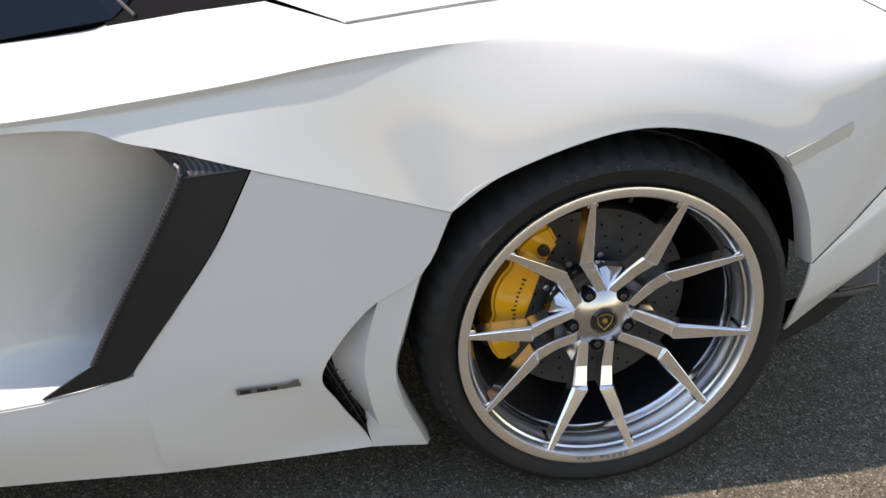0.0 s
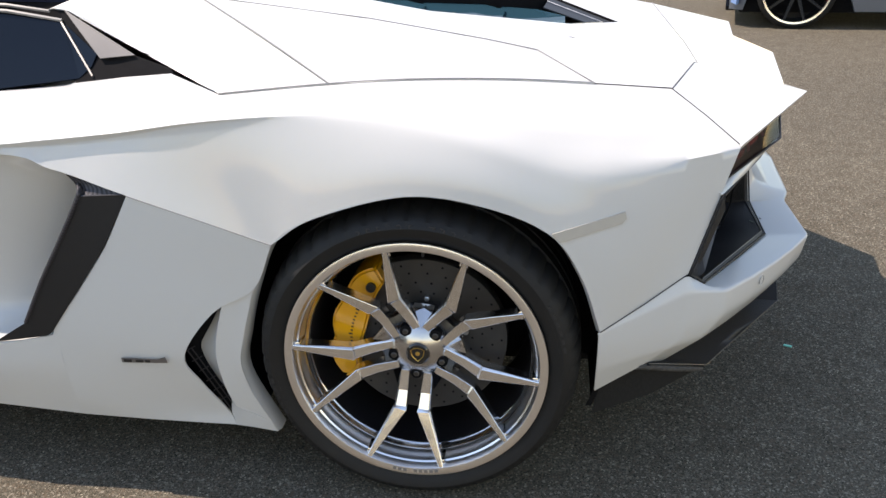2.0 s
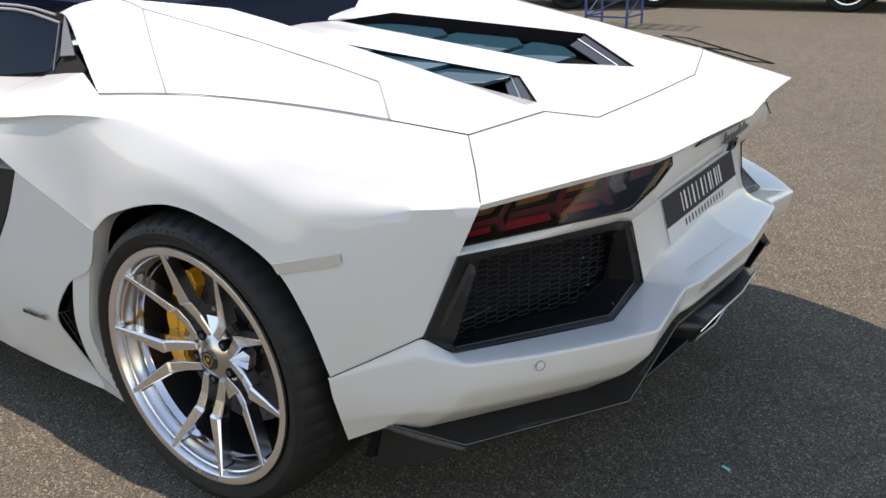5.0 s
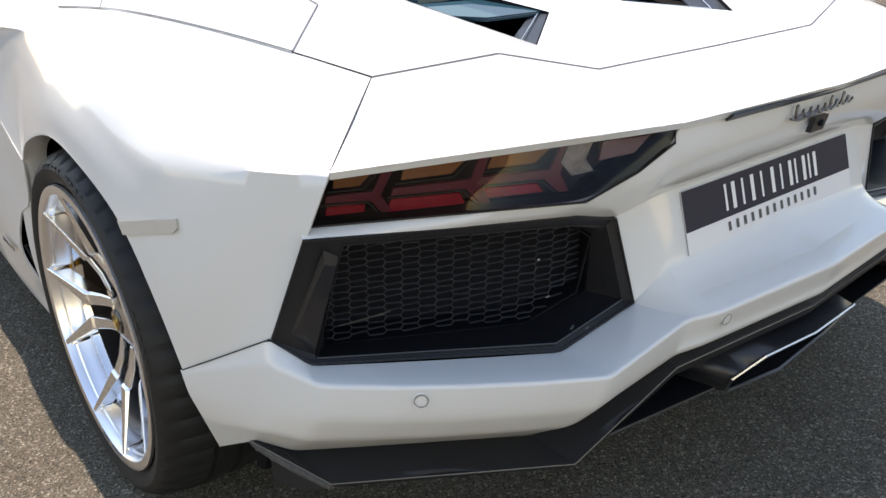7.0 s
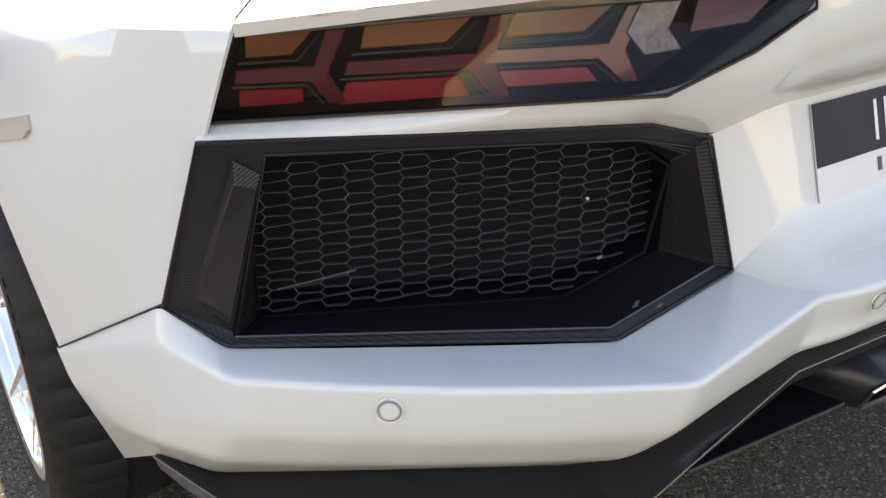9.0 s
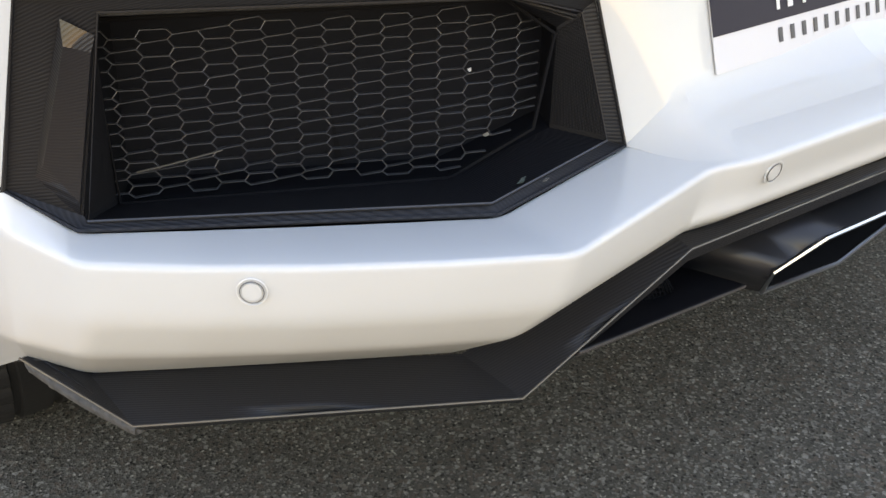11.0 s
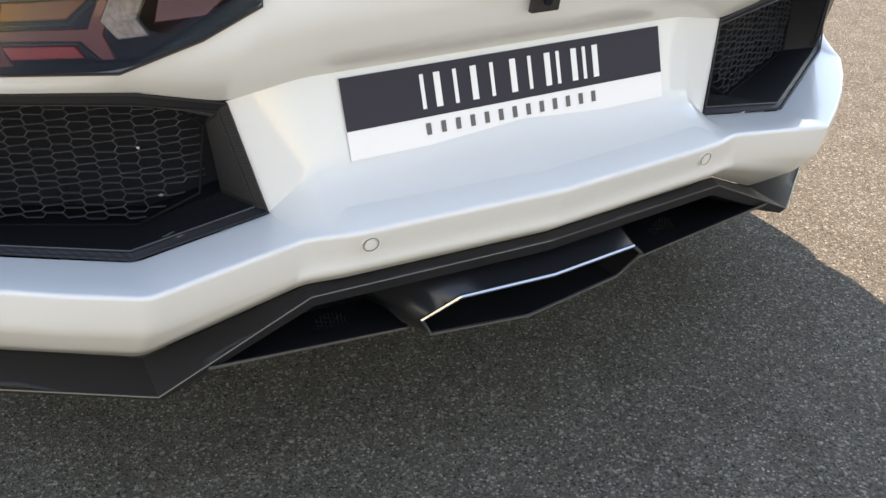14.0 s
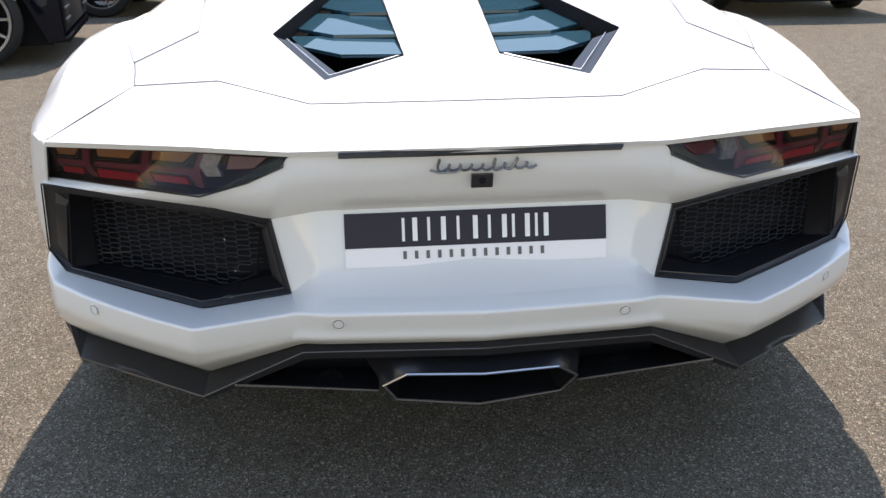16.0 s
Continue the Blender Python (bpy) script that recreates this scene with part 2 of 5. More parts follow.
def eased(pts, n):
    """A curve through unevenly spaced points that does not overshoot."""
    p = [Vector(q) for q in pts]
    p = [2 * p[0] - p[1]] + p + [2 * p[-1] - p[-2]]
    out = []
    for a, b, c, d in zip(p, p[1:], p[2:], p[3:]):
        t1 = max((b - a).length, 1e-5) ** 0.5
        t2 = t1 + max((c - b).length, 1e-5) ** 0.5
        t3 = t2 + max((d - c).length, 1e-5) ** 0.5
        for k in range(n):
            t = t1 + (t2 - t1) * k / n
            ab = a * ((t1 - t) / t1) + b * (t / t1)
            bc = b * ((t2 - t) / (t2 - t1)) + c * ((t - t1) / (t2 - t1))
            cd = c * ((t3 - t) / (t3 - t2)) + d * ((t - t2) / (t3 - t2))
            abc = ab * ((t2 - t) / t2) + bc * (t / t2)
            bcd = bc * ((t3 - t) / (t3 - t1)) + cd * ((t - t1) / (t3 - t1))
            out.append(abc * ((t2 - t) / (t2 - t1)) + bcd * ((t - t1) / (t2 - t1)))
    return out + [p[-2]]


def kinked(pts, n, corners):
    """A spline that keeps the named points as corners."""
    out, cuts = [], [0, *corners, len(pts) - 1]
    for a, b in zip(cuts, cuts[1:]):
        out += spline(pts[a:b + 1], n)[:-1]
    return out + [Vector(pts[-1])]


def mirrored(p, side):
    return Vector((p[0], p[1] * (1 if side < 0 else -1), p[2]))


def sheet(bm, grid, side=-1, flip=False):
    """A skin over a grid of places; side 1 mirrors it to the car's other flank."""
    vs = [[bm.verts.new(mirrored(p, side)) for p in row] for row in grid]
    turn = flip != (side > 0)
    for a, b in zip(vs, vs[1:]):
        for i in range(len(a) - 1):
            q = [a[i], a[i + 1], b[i + 1], b[i]]
            if turn:
                q.reverse()
            try:
                bm.faces.new(q)
            except ValueError:
                pass
    return bm


def loft(curves, across=6, side=-1, flip=False, bm=None):
    """A smooth skin through curves with the same number of points each."""
    bm = bm or bmesh.new()
    cols = [spline(c, across) for c in zip(*curves)]
    return sheet(bm, [list(r) for r in zip(*cols)], side, flip)


def quad(bm, a, b, c, d, n=5, side=-1, flip=False):
    """A bilinear facet."""
    a, b, c, d = (Vector(p) for p in (a, b, c, d))
    grid = [[a.lerp(b, i / n).lerp(d.lerp(c, i / n), j / n) for i in range(n + 1)] for j in range(n + 1)]
    return sheet(bm, grid, side, flip)


def strip(bm, top, low, side=-1, flip=False, n=4):
    """Facets between two polylines of the same length."""
    for i in range(len(top) - 1):
        quad(bm, top[i], top[i + 1], low[i + 1], low[i], n, side, flip)
    return bm


def rounded(pts, r, n=4):
    """A polyline whose inner corners are cut and rounded over a length r."""
    p = [Vector(q) for q in pts]
    out = [p[0]]
    for a, b, c in zip(p, p[1:], p[2:]):
        ra, rc = min(r, (a - b).length * 0.45), min(r, (c - b).length * 0.45)
        u, w = b + (a - b).normalized() * ra, b + (c - b).normalized() * rc
        for k in range(n + 1):
            f = k / n
            out.append(u * (1 - f) ** 2 + b * 2 * f * (1 - f) + w * f * f)
    return out + [p[-1]]


def outward(bm, way):
    """Turns an open skin so that its faces look along way on the whole."""
    bmesh.ops.remove_doubles(bm, verts=bm.verts, dist=0.0001)
    bmesh.ops.recalc_face_normals(bm, faces=bm.faces)
    total = sum((f.normal * f.calc_area() for f in bm.faces), Vector())
    if total.dot(Vector(way)) < 0:
        bmesh.ops.reverse_faces(bm, faces=bm.faces)
    bm.normal_update()
    return bm


def shell(bm, way, t=0.003):
    """A skin with thickness whose outer side looks along way."""
    outward(bm, way)
    faces = list(bm.faces)
    rim = [e for e in bm.edges if len(e.link_faces) == 1]
    twin = {v: bm.verts.new(v.co - v.normal * t) for v in list(bm.verts)}
    loops = []
    for e in rim:
        for lo in e.link_faces[0].loops:
            if lo.edge == e:
                loops.append((lo.vert, lo.link_loop_next.vert))
    for f in faces:
        bm.faces.new([twin[v] for v in reversed(f.verts)])
    for a, b in loops:
        bm.faces.new([b, a, twin[a], twin[b]])
    return bm


def prism(bm, poly, way, side=-1):
    """A flat outline pushed along a vector into a solid."""
    a = [bm.verts.new(mirrored(p, side)) for p in poly]
    w = mirrored(way, side)
    b = [bm.verts.new(v.co + w) for v in a]
    fs = [bm.faces.new(a), bm.faces.new(list(reversed(b)))]
    n = len(a)
    for i in range(n):
        fs.append(bm.faces.new([a[i], b[i], b[(i + 1) % n], a[(i + 1) % n]]))
    bmesh.ops.recalc_face_normals(bm, faces=fs)
    return bm


def tube(bm, pts, r, side=-1, sides=6, closed=False):
    """A thin round bar along a polyline."""
    pts = [mirrored(p, side) for p in pts]
    rings = []
    n = len(pts)
    for i, p in enumerate(pts):
        a = pts[(i - 1) % n] if closed or i else p
        b = pts[(i + 1) % n] if closed or i < n - 1 else p
        d = (b - a).normalized()
        u = d.orthogonal().normalized() if not rings else (last - d * last.dot(d)).normalized()
        last = u
        v = d.cross(u)
        rings.append([bm.verts.new(p + r * (u * math.cos(2 * math.pi * k / sides) + v * math.sin(2 * math.pi * k / sides))) for k in range(sides)])
    fs = []
    for i in range(n if closed else n - 1):
        a, b = rings[i], rings[(i + 1) % n]
        for k in range(sides):
            fs.append(bm.faces.new([a[k], a[(k + 1) % sides], b[(k + 1) % sides], b[k]]))
    if not closed:
        fs.append(bm.faces.new(list(reversed(rings[0]))))
        fs.append(bm.faces.new(rings[-1]))
    bmesh.ops.recalc_face_normals(bm, faces=fs)
    return bm


def box(bm, lo, hi, bevel=0.0):
    r = bmesh.ops.create_cube(bm, size=1.0)
    for v in r["verts"]:
        for k in range(3):
            v.co[k] = lo[k] + (v.co[k] + 0.5) * (hi[k] - lo[k])
    if bevel:
        es = list({e for v in r["verts"] for e in v.link_edges})
        bmesh.ops.bevel(bm, geom=es, offset=bevel, segments=2, affect="EDGES", profile=0.5)
    return bm


def lathe(bm, prof, steps=96, centre=(0, 0, 0), start=0.0, end=360.0, dent=None):
    """Turns a profile of (radius, y) about a y axis through centre."""
    c = Vector(centre)
    full = abs(end - start) >= 359.9
    rings = []
    for i in range(steps if full else steps + 1):
        a = radians(start + (end - start) * i / steps)
        ring = []
        for j, (r, y) in enumerate(prof):
            if dent:
                r -= dent(i, j)
            ring.append(bm.verts.new(c + Vector((r * math.cos(a), y, r * math.sin(a)))))
        rings.append(ring)
    fs = []
    for i in range(len(rings) if full else len(rings) - 1):
        a, b = rings[i], rings[(i + 1) % len(rings)]
        for j in range(len(prof) - 1):
            fs.append(bm.faces.new([a[j], a[j + 1], b[j + 1], b[j]]))
    bmesh.ops.recalc_face_normals(bm, faces=fs)
    return bm


def disc(bm, centre, r, y0, y1, steps=24):
    return lathe(bm, [(0.0005, y0), (r, y0), (r, y1), (0.0005, y1)], steps, centre)


# ---- ground ----
bm = bmesh.new()
quad(bm, (-400, -400, 0), (400, -400, 0), (400, 400, 0), (-400, 400, 0), 8)
outward(bm, (0, 0, 1))
tagged(part("ground", bm, asphalt_material(), None), "worn pale grey asphalt forecourt with fine aggregate", "ground", kind="structure")

# ---- the white sports car ----
car = thing("sports_car", "pearl white two-seat supercar parked on the asphalt forecourt", "car")
SIDES = (-1, 1)

# control curves of the flank, from the door backwards: upper seam, shoulder crease, lower edge
SEAM = [(-1.75, -0.70, 0.84), (-0.93, -0.715, 0.89), (-0.78, -0.724, 0.909), (-0.54, -0.785, 0.936), (-0.417, -0.833, 0.900), (-0.18, -0.822, 0.917),
        (0.0, -0.803, 0.921), (0.20, -0.765, 0.911), (0.371, -0.717, 0.891), (0.535, -0.682, 0.872), (0.60, -0.762, 0.832), (0.656, -0.834, 0.793)]
SHOULDER = [(-1.75, -0.86, 0.755), (-0.94, -0.955, 0.822), (-0.78, -0.955, 0.834), (-0.60, -0.955, 0.851), (-0.43, -0.954, 0.872), (-0.25, -0.950, 0.8835),
            (-0.05, -0.940, 0.886), (0.14, -0.920, 0.872), (0.30, -0.900, 0.852), (0.43, -0.872, 0.836), (0.56, -0.840, 0.812), (0.657, -0.837, 0.790)]
UNDER = [(-1.75, -0.857, 0.747), (-0.94, -0.951, 0.8135), (-0.78, -0.9495, 0.8205), (-0.60, -0.9495, 0.840), (-0.425, -0.9510, 0.8670), (-0.245, -0.952, 0.876),
         (-0.035, -0.958, 0.867), (0.15, -0.965, 0.834), (0.29, -0.961, 0.788), (0.41, -0.944, 0.776), (0.54, -0.901, 0.781), (0.6575, -0.8395, 0.786)]
LOWER = [(-1.75, -0.855, 0.742), (-0.93, -0.953, 0.806), (-0.75, -0.964, 0.775), (-0.587, -0.982, 0.725), (-0.285, -0.994, 0.625), (-0.19, -1.000, 0.685),
         (0.0, -1.004, 0.736), (0.16, -1.002, 0.714), (0.285, -0.995, 0.655), (0.35, -0.985, 0.555), (0.389, -0.970, 0.430), (0.566, -0.900, 0.534)]
def flare(a, b, f):
    """A place between the crease and the lower edge, with a slight crown over the wheel."""
    crown = 0.009 * math.exp(-((a[0] - 0.02) / 0.30) ** 2) + (0.014 * math.exp(-((a[0] - 0.50) / 0.12) ** 2) if a[0] < 0.65 else 0.0)
    return tuple(Vector(a).lerp(Vector(b), f) + Vector((0, -crown * math.sin(math.pi * f), 0)))


FLANK_A = [flare(a, b, 0.30) for a, b in zip(UNDER, LOWER)]
FLANK_B = [flare(a, b, 0.65) for a, b in zip(UNDER, LOWER)]

for s in SIDES:
    bm = bmesh.new()
    smooth = [kinked(c, 8, k) for c, k in ((SEAM, (3, 4, 9)), (SHOULDER, ()), (UNDER, ()), (FLANK_A, ()), (FLANK_B, ()), (LOWER, (4, 10)))]
    rows = []
    for p in zip(*smooth):
        seam, crest, under, high, low, lower = p
        wide = min(1.0, (seam - crest).length / 0.16)
        mid = seam.lerp(crest, 0.5) + Vector((0, -0.004, 0.008)) * wide
        upper = spline([seam, mid, crest], 4)
        folded = [crest.lerp(under, k / 4) for k in range(1, 5)] + eased([under, high, low, lower], 4)[1:]
        round_over = eased([crest, under, high, low, lower], 4)[1:]
        f = min(1.0, max(0.0, (crest.x + 0.45) / 0.35))
        g = min(1.0, max(0.0, (0.58 - crest.x) / 0.22))
        f = f * f * (3 - 2 * f) * g * g * (3 - 2 * g)
        rows.append(upper + [a.lerp(b, f) for a, b in zip(folded, round_over)])
    sheet(bm, rows, s)
    part("rear_quarter_panel", shell(bm, (0, s, 0.4), 0.004), PAINT, car, smooth=50)

    # wheel arch lip, turned inwards
    edge = spline([(-0.340, -0.952, 0.135), (-0.395, -0.978, 0.300), (-0.376, -0.985, 0.403), (-0.340, -0.988, 0.515)] + LOWER[4:11], 6)
    bm = bmesh.new()
    sheet(bm, [[p, p + Vector((-p.x * 0.02, 0.012, 0)), p + Vector((-p.x * 0.02, 0.045, 0.0))] for p in edge], s)
    part("wheel_arch_lip", shell(bm, (0, s, 0), 0.003), PAINT, car)

    # wheel house
    bm = bmesh.new()
    lathe(bm, [(0.405, -0.955), (0.42, -0.93), (0.42, -0.62), (0.02, -0.62)], 48, (0, 0, 0.35), 10, 205)
    lathe(bm, [(0.405, -0.86), (0.42, -0.85), (0.42, -0.62), (0.02, -0.62)], 10, (0, 0, 0.35), -25, 10)
    if s > 0:
        bmesh.ops.scale(bm, vec=(1, -1, 1), verts=bm.verts)
        bmesh.ops.reverse_faces(bm, faces=bm.faces)
    part("wheel_house_liner", bm, BLACK_MATT, car, "matt black wheel arch liner")

    # panel behind the intake, cut away at the arch for the side vent
    front = [(-0.587, -0.982, 0.725), (-0.655, -0.986, 0.610), (-0.740, -0.990, 0.500), (-0.820, -0.989, 0.398), (-0.815, -0.984, 0.300), (-0.812, -0.972, 0.215), (-0.812, -0.955, 0.161)]
    back = [(-0.285, -0.994, 0.625), (-0.337, -0.990, 0.520), (-0.435, -0.992, 0.462), (-0.518, -0.991, 0.352), (-0.497, -0.972, 0.272), (-0.455, -0.945, 0.180), (-0.440, -0.945, 0.143)]
    bm = bmesh.new()
    grid = []
    for a, b in zip(spline(front, 5), spline(back, 5)):
        grid.append([a.lerp(b, k / 8) + Vector((0, -0.0025 * math.sin(math.pi * k / 8), 0)) for k in range(9)])
    sheet(bm, grid, s)
    part("side_panel", shell(bm, (0, s, 0), 0.004), PAINT, car)

    # the side vent: the flank's edge overhangs a hollow with a mesh, from which a blade rises to the arch
    deep_line = spline([(-0.340, -0.984, 0.520), (-0.400, -0.975, 0.490), (-0.462, -0.948, 0.420), (-0.500, -0.940, 0.345), (-0.478, -0.933, 0.270), (-0.450, -0.930, 0.215)], 4)
    ridge = spline([(-0.341, -0.988, 0.521), (-0.396, -0.990, 0.508), (-0.428, -0.989, 0.435), (-0.446, -0.985, 0.350), (-0.440, -0.976, 0.265), (-0.428, -0.962, 0.205)], 4)
    arch_line = spline([(-0.342, -0.988, 0.518), (-0.352, -0.987, 0.480), (-0.374, -0.986, 0.410), (-0.393, -0.982, 0.330), (-0.378, -0.968, 0.240), (-0.352, -0.956, 0.165)], 4)
    hollow = bmesh.new()
    sheet(hollow, [deep_line, [p.lerp(q, 0.5) + Vector((0.004, 0.003, 0)) for p, q in zip(deep_line, ridge)], ridge], s)
    sheet(hollow, [ridge, [p.lerp(q, 0.5) + Vector((0, 0.003, 0)) for p, q in zip(ridge, arch_line)], arch_line], s)
    sheet(hollow, [[deep_line[-1], ridge[-1], arch_line[-1]], [Vector((-0.449, -0.944, 0.180)), Vector((-0.410, -0.955, 0.165)), Vector((-0.345, -0.954, 0.145))],
                   [Vector((-0.441, -0.946, 0.143)), Vector((-0.40, -0.948, 0.140)), Vector((-0.340, -0.952, 0.134))]], s)
    outlet = part("side_vent_blade", shell(hollow, (0, s, 0), 0.004), PAINT, car, smooth=50)
    bm = bmesh.new()
    strip(bm, [(-0.345, -0.975, 0.512), (-0.440, -0.960, 0.455), (-0.530, -0.955, 0.360), (-0.500, -0.940, 0.270), (-0.465, -0.930, 0.175)],
          [(-0.345, -0.955, 0.500), (-0.420, -0.925, 0.430), (-0.450, -0.915, 0.345), (-0.440, -0.915, 0.270), (-0.420, -0.915, 0.190)], s, n=1)
    part("vent_backing", shell(bm, (0, s, 0), 0.003), BLACK_MATT, outlet, "dark vent hollow")
    bm = bmesh.new()
    for k in range(7):
        f = k / 6
        a = Vector((-0.518, -0.985, 0.360)).lerp(Vector((-0.458, -0.944, 0.185)), f)
        tube(bm, [a, a + Vector((0.016, 0.020, 0.003))], 0.0014, s, 4)
    for k in range(2):
        o = Vector((0.007 * k + 0.006, 0.008 * k, 0.002))
        tube(bm, [Vector((-0.518, -0.983, 0.360)) + o, Vector((-0.458, -0.942, 0.185)) + o], 0.0016, s, 4)
    part("vent_mesh", bm, BLACK, outlet, "black wire mesh")

    # seam between the upper and the lower flank panel
    bm = bmesh.new()
    tube(bm, [(-0.587, -0.9835, 0.7245), (-0.436, -0.990, 0.6755), (-0.285, -0.9955, 0.6245)], 0.0011, s)
    part("panel_seam", bm, GAP_SOFT, car)

    # door with its deep scoop
    top = [(-1.75, -0.850, 0.744), (-0.93, -0.946, 0.811), (-0.80, -0.950, 0.796), (-0.70, -0.953, 0.766), (-0.60, -0.957, 0.736)]
    upper = [(-1.75, -0.85, 0.67), (-0.98, -0.930, 0.760), (-0.85, -0.92, 0.74), (-0.74, -0.885, 0.715), (-0.62, -0.80, 0.695)]
    middle = [(-1.75, -0.85, 0.58), (-1.10, -0.915, 0.62), (-0.95, -0.895, 0.60), (-0.82, -0.850, 0.57), (-0.66, -0.74, 0.56)]
    lower = [(-1.75, -0.85, 0.44), (-1.20, -0.905, 0.45), (-1.05, -0.892, 0.44), (-0.90, -0.855, 0.43), (-0.74, -0.74, 0.42)]
    ledge = [(-1.75, -0.87, 0.37), (-1.25, -0.925, 0.395), (-1.10, -0.915, 0.39), (-0.97, -0.91, 0.385), (-0.80, -0.87, 0.375)]
    rim = [(-1.75, -0.915, 0.335), (-1.28, -0.972, 0.356), (-1.12, -0.988, 0.358), (-0.97, -0.988, 0.366), (-0.82, -0.986, 0.385)]
    door = part("door", shell(loft([top, upper, middle, lower, ledge, rim], 6, s), (0, s, 0.2), 0.004), PAINT, car)
    sill_a = [(-1.75, -0.918, 0.33), (-1.28, -0.974, 0.352), (-1.12, -0.990, 0.354), (-0.97, -0.990, 0.362), (-0.812, -0.989, 0.395)]
    sill_b = [(-1.75, -0.915, 0.27), (-1.28, -0.970, 0.28), (-1.12, -0.986, 0.285), (-0.97, -0.986, 0.29), (-0.812, -0.984, 0.300)]
    sill_c = [(-1.75, -0.885, 0.20), (-1.28, -0.940, 0.195), (-1.12, -0.955, 0.187), (-0.97, -0.955, 0.175), (-0.812, -0.955, 0.161)]
    part("side_sill", shell(loft([sill_a, sill_b, sill_c], 6, s), (0, s, 0), 0.004), PAINT, car)

    # carbon blade along the intake
    bm = bmesh.new()
    out_line = [(-0.590, -0.979, 0.724), (-0.657, -0.989, 0.610), (-0.742, -0.993, 0.500), (-0.822, -0.992, 0.400)]
    in_line = [(-0.694, -0.984, 0.722), (-0.756, -0.990, 0.620), (-0.815, -0.992, 0.530), (-0.878, -0.991, 0.425)]
    strip(bm, out_line, in_line, s, n=3)
    strip(bm, in_line, [tuple(Vector(p) + Vector((0.010, 0.05, 0.0))) for p in in_line], s, n=2)
    quad(bm, in_line[-1], out_line[-1], (-0.835, -0.991, 0.392), (-0.969, -0.988, 0.370), 3, s)
    intake = part("intake_blade", shell(bm, (0, s, 0), 0.006), CARBON, car, "satin carbon fibre intake blade")
    bm = bmesh.new()
    quad(bm, (-0.727, -0.958, 0.764), (-0.592, -0.976, 0.727), (-0.692, -0.980, 0.724), (-0.705, -0.955, 0.735), 3, s)
    part("intake_top", shell(bm, (0, s, 0), 0.004), RIBS, intake, "ribbed carbon fibre cap")
    bm = bmesh.new()
    tube(bm, spline([(-0.700, -0.962, 0.742)] + in_line, 5), 0.0050, s, 8)
    part("intake_edge", bm, RIBS, intake, "rope-like ribbed carbon edge")
    bm = bmesh.new()
    tube(bm, [(-0.593, -0.978, 0.7255), (-0.692, -0.982, 0.7225)], 0.0028, s, 6)
    part("cap_edge", bm, CARBON_GLOSS, intake)
    bm = bmesh.new()
    quad(bm, (-0.58, -0.84, 0.76), (-0.84, -0.80, 0.38), (-0.70, -0.70, 0.38), (-0.50, -0.72, 0.76), 2, s)
    part("intake_duct", shell(bm, (0, s, 0), 0.003), BLACK_MATT, intake, "dark intake duct")

    # model badge on the flank: a grey strip with bars for its lettering
    bm = bmesh.new()
    prism(bm, [(-0.664, -0.9955, 0.345), (-0.578, -0.9975, 0.345), (-0.560, -0.998, 0.352), (-0.556, -0.998, 0.338), (-0.664, -0.9955, 0.334)], (0, -0.0025, 0), s)
    badge = part("model_badge", bm, BADGE, car, "small grey metal model badge with dark bars")
    bm = bmesh.new()
    for a, b in ((-0.658, -0.640), (-0.630, -0.612), (-0.608, -0.596), (-0.592, -0.580)):
        prism(bm, [(a, -0.9985, 0.3430), (b, -0.9988, 0.3430), (b, -0.9988, 0.3365), (a, -0.9985, 0.3365)], (0, -0.001, 0), s)
    part("badge_bars", bm, INK, badge)

    # side marker lamp
    bm = bmesh.new()
    prism(bm, [(0.286, -0.9952, 0.660), (0.428, -0.9565, 0.694), (0.430, -0.9575, 0.680), (0.421, -0.9616, 0.671), (0.300, -0.9946, 0.641)], (0.001, -0.004, 0), s)
    part("side_marker", bm, MARKER, car, "pale clear side marker lamp")

    # side window, pillar and mirror-black trim
    bm = bmesh.new()
    strip(bm, [(-1.75, -0.60, 1.010), (-1.10, -0.608, 1.060), (-0.870, -0.612, 1.027)], [(-1.75, -0.69, 0.845), (-1.02, -0.715, 0.888), (-0.79, -0.725, 0.915)], s)
    quad(bm, (-0.870, -0.612, 1.025), (-0.75, -0.70, 0.965), (-0.76, -0.715, 0.94), (-0.79, -0.725, 0.915), 2, s)
    part("side_window", shell(bm, (0, s, 0.3), 0.004), DARK_GLASS, car, "dark tinted side window")
    bm = bmesh.new()
    strip(bm, [(-0.885, -0.585, 1.050), (-0.745, -0.680, 0.985), (-0.545, -0.775, 0.946)], [(-0.80, -0.728, 0.906), (-0.66, -0.752, 0.922), (-0.535, -0.786, 0.937)], s, n=3)
    part("window_pillar", shell(bm, (0, s, 0.3), 0.006), BLACK_MATT, car, "black pillar trim behind the side window")
    bm = bmesh.new()
    quad(bm, (-0.871, -0.596, 1.052), (-0.640, -0.736, 0.968), (-0.735, -0.717, 0.958), (-0.800, -0.660, 1.003), 3, s)
    part("pillar_cover", shell(bm, (0, s, 0.3), 0.003), mat("grey_pillar", (0.055, 0.056, 0.060), 0.5, grain=0.1), car, "grey inner pillar cover")
    bm = bmesh.new()
    tube(bm, [(-0.870, -0.617, 1.024), (-0.752, -0.732, 0.920)], 0.0035, s)
    part("window_divider", bm, mat("grey_divider", (0.045, 0.045, 0.048), 0.4, grain=0.1), car, "slim grey divider at the window's end")
    bm = bmesh.new()
    tube(bm, [(-1.75, -0.585, 1.030), (-1.25, -0.597, 1.0725), (-1.090, -0.600, 1.0705), (-1.008, -0.600, 1.0645), (-0.905, -0.600, 1.0485)], 0.0042, s)
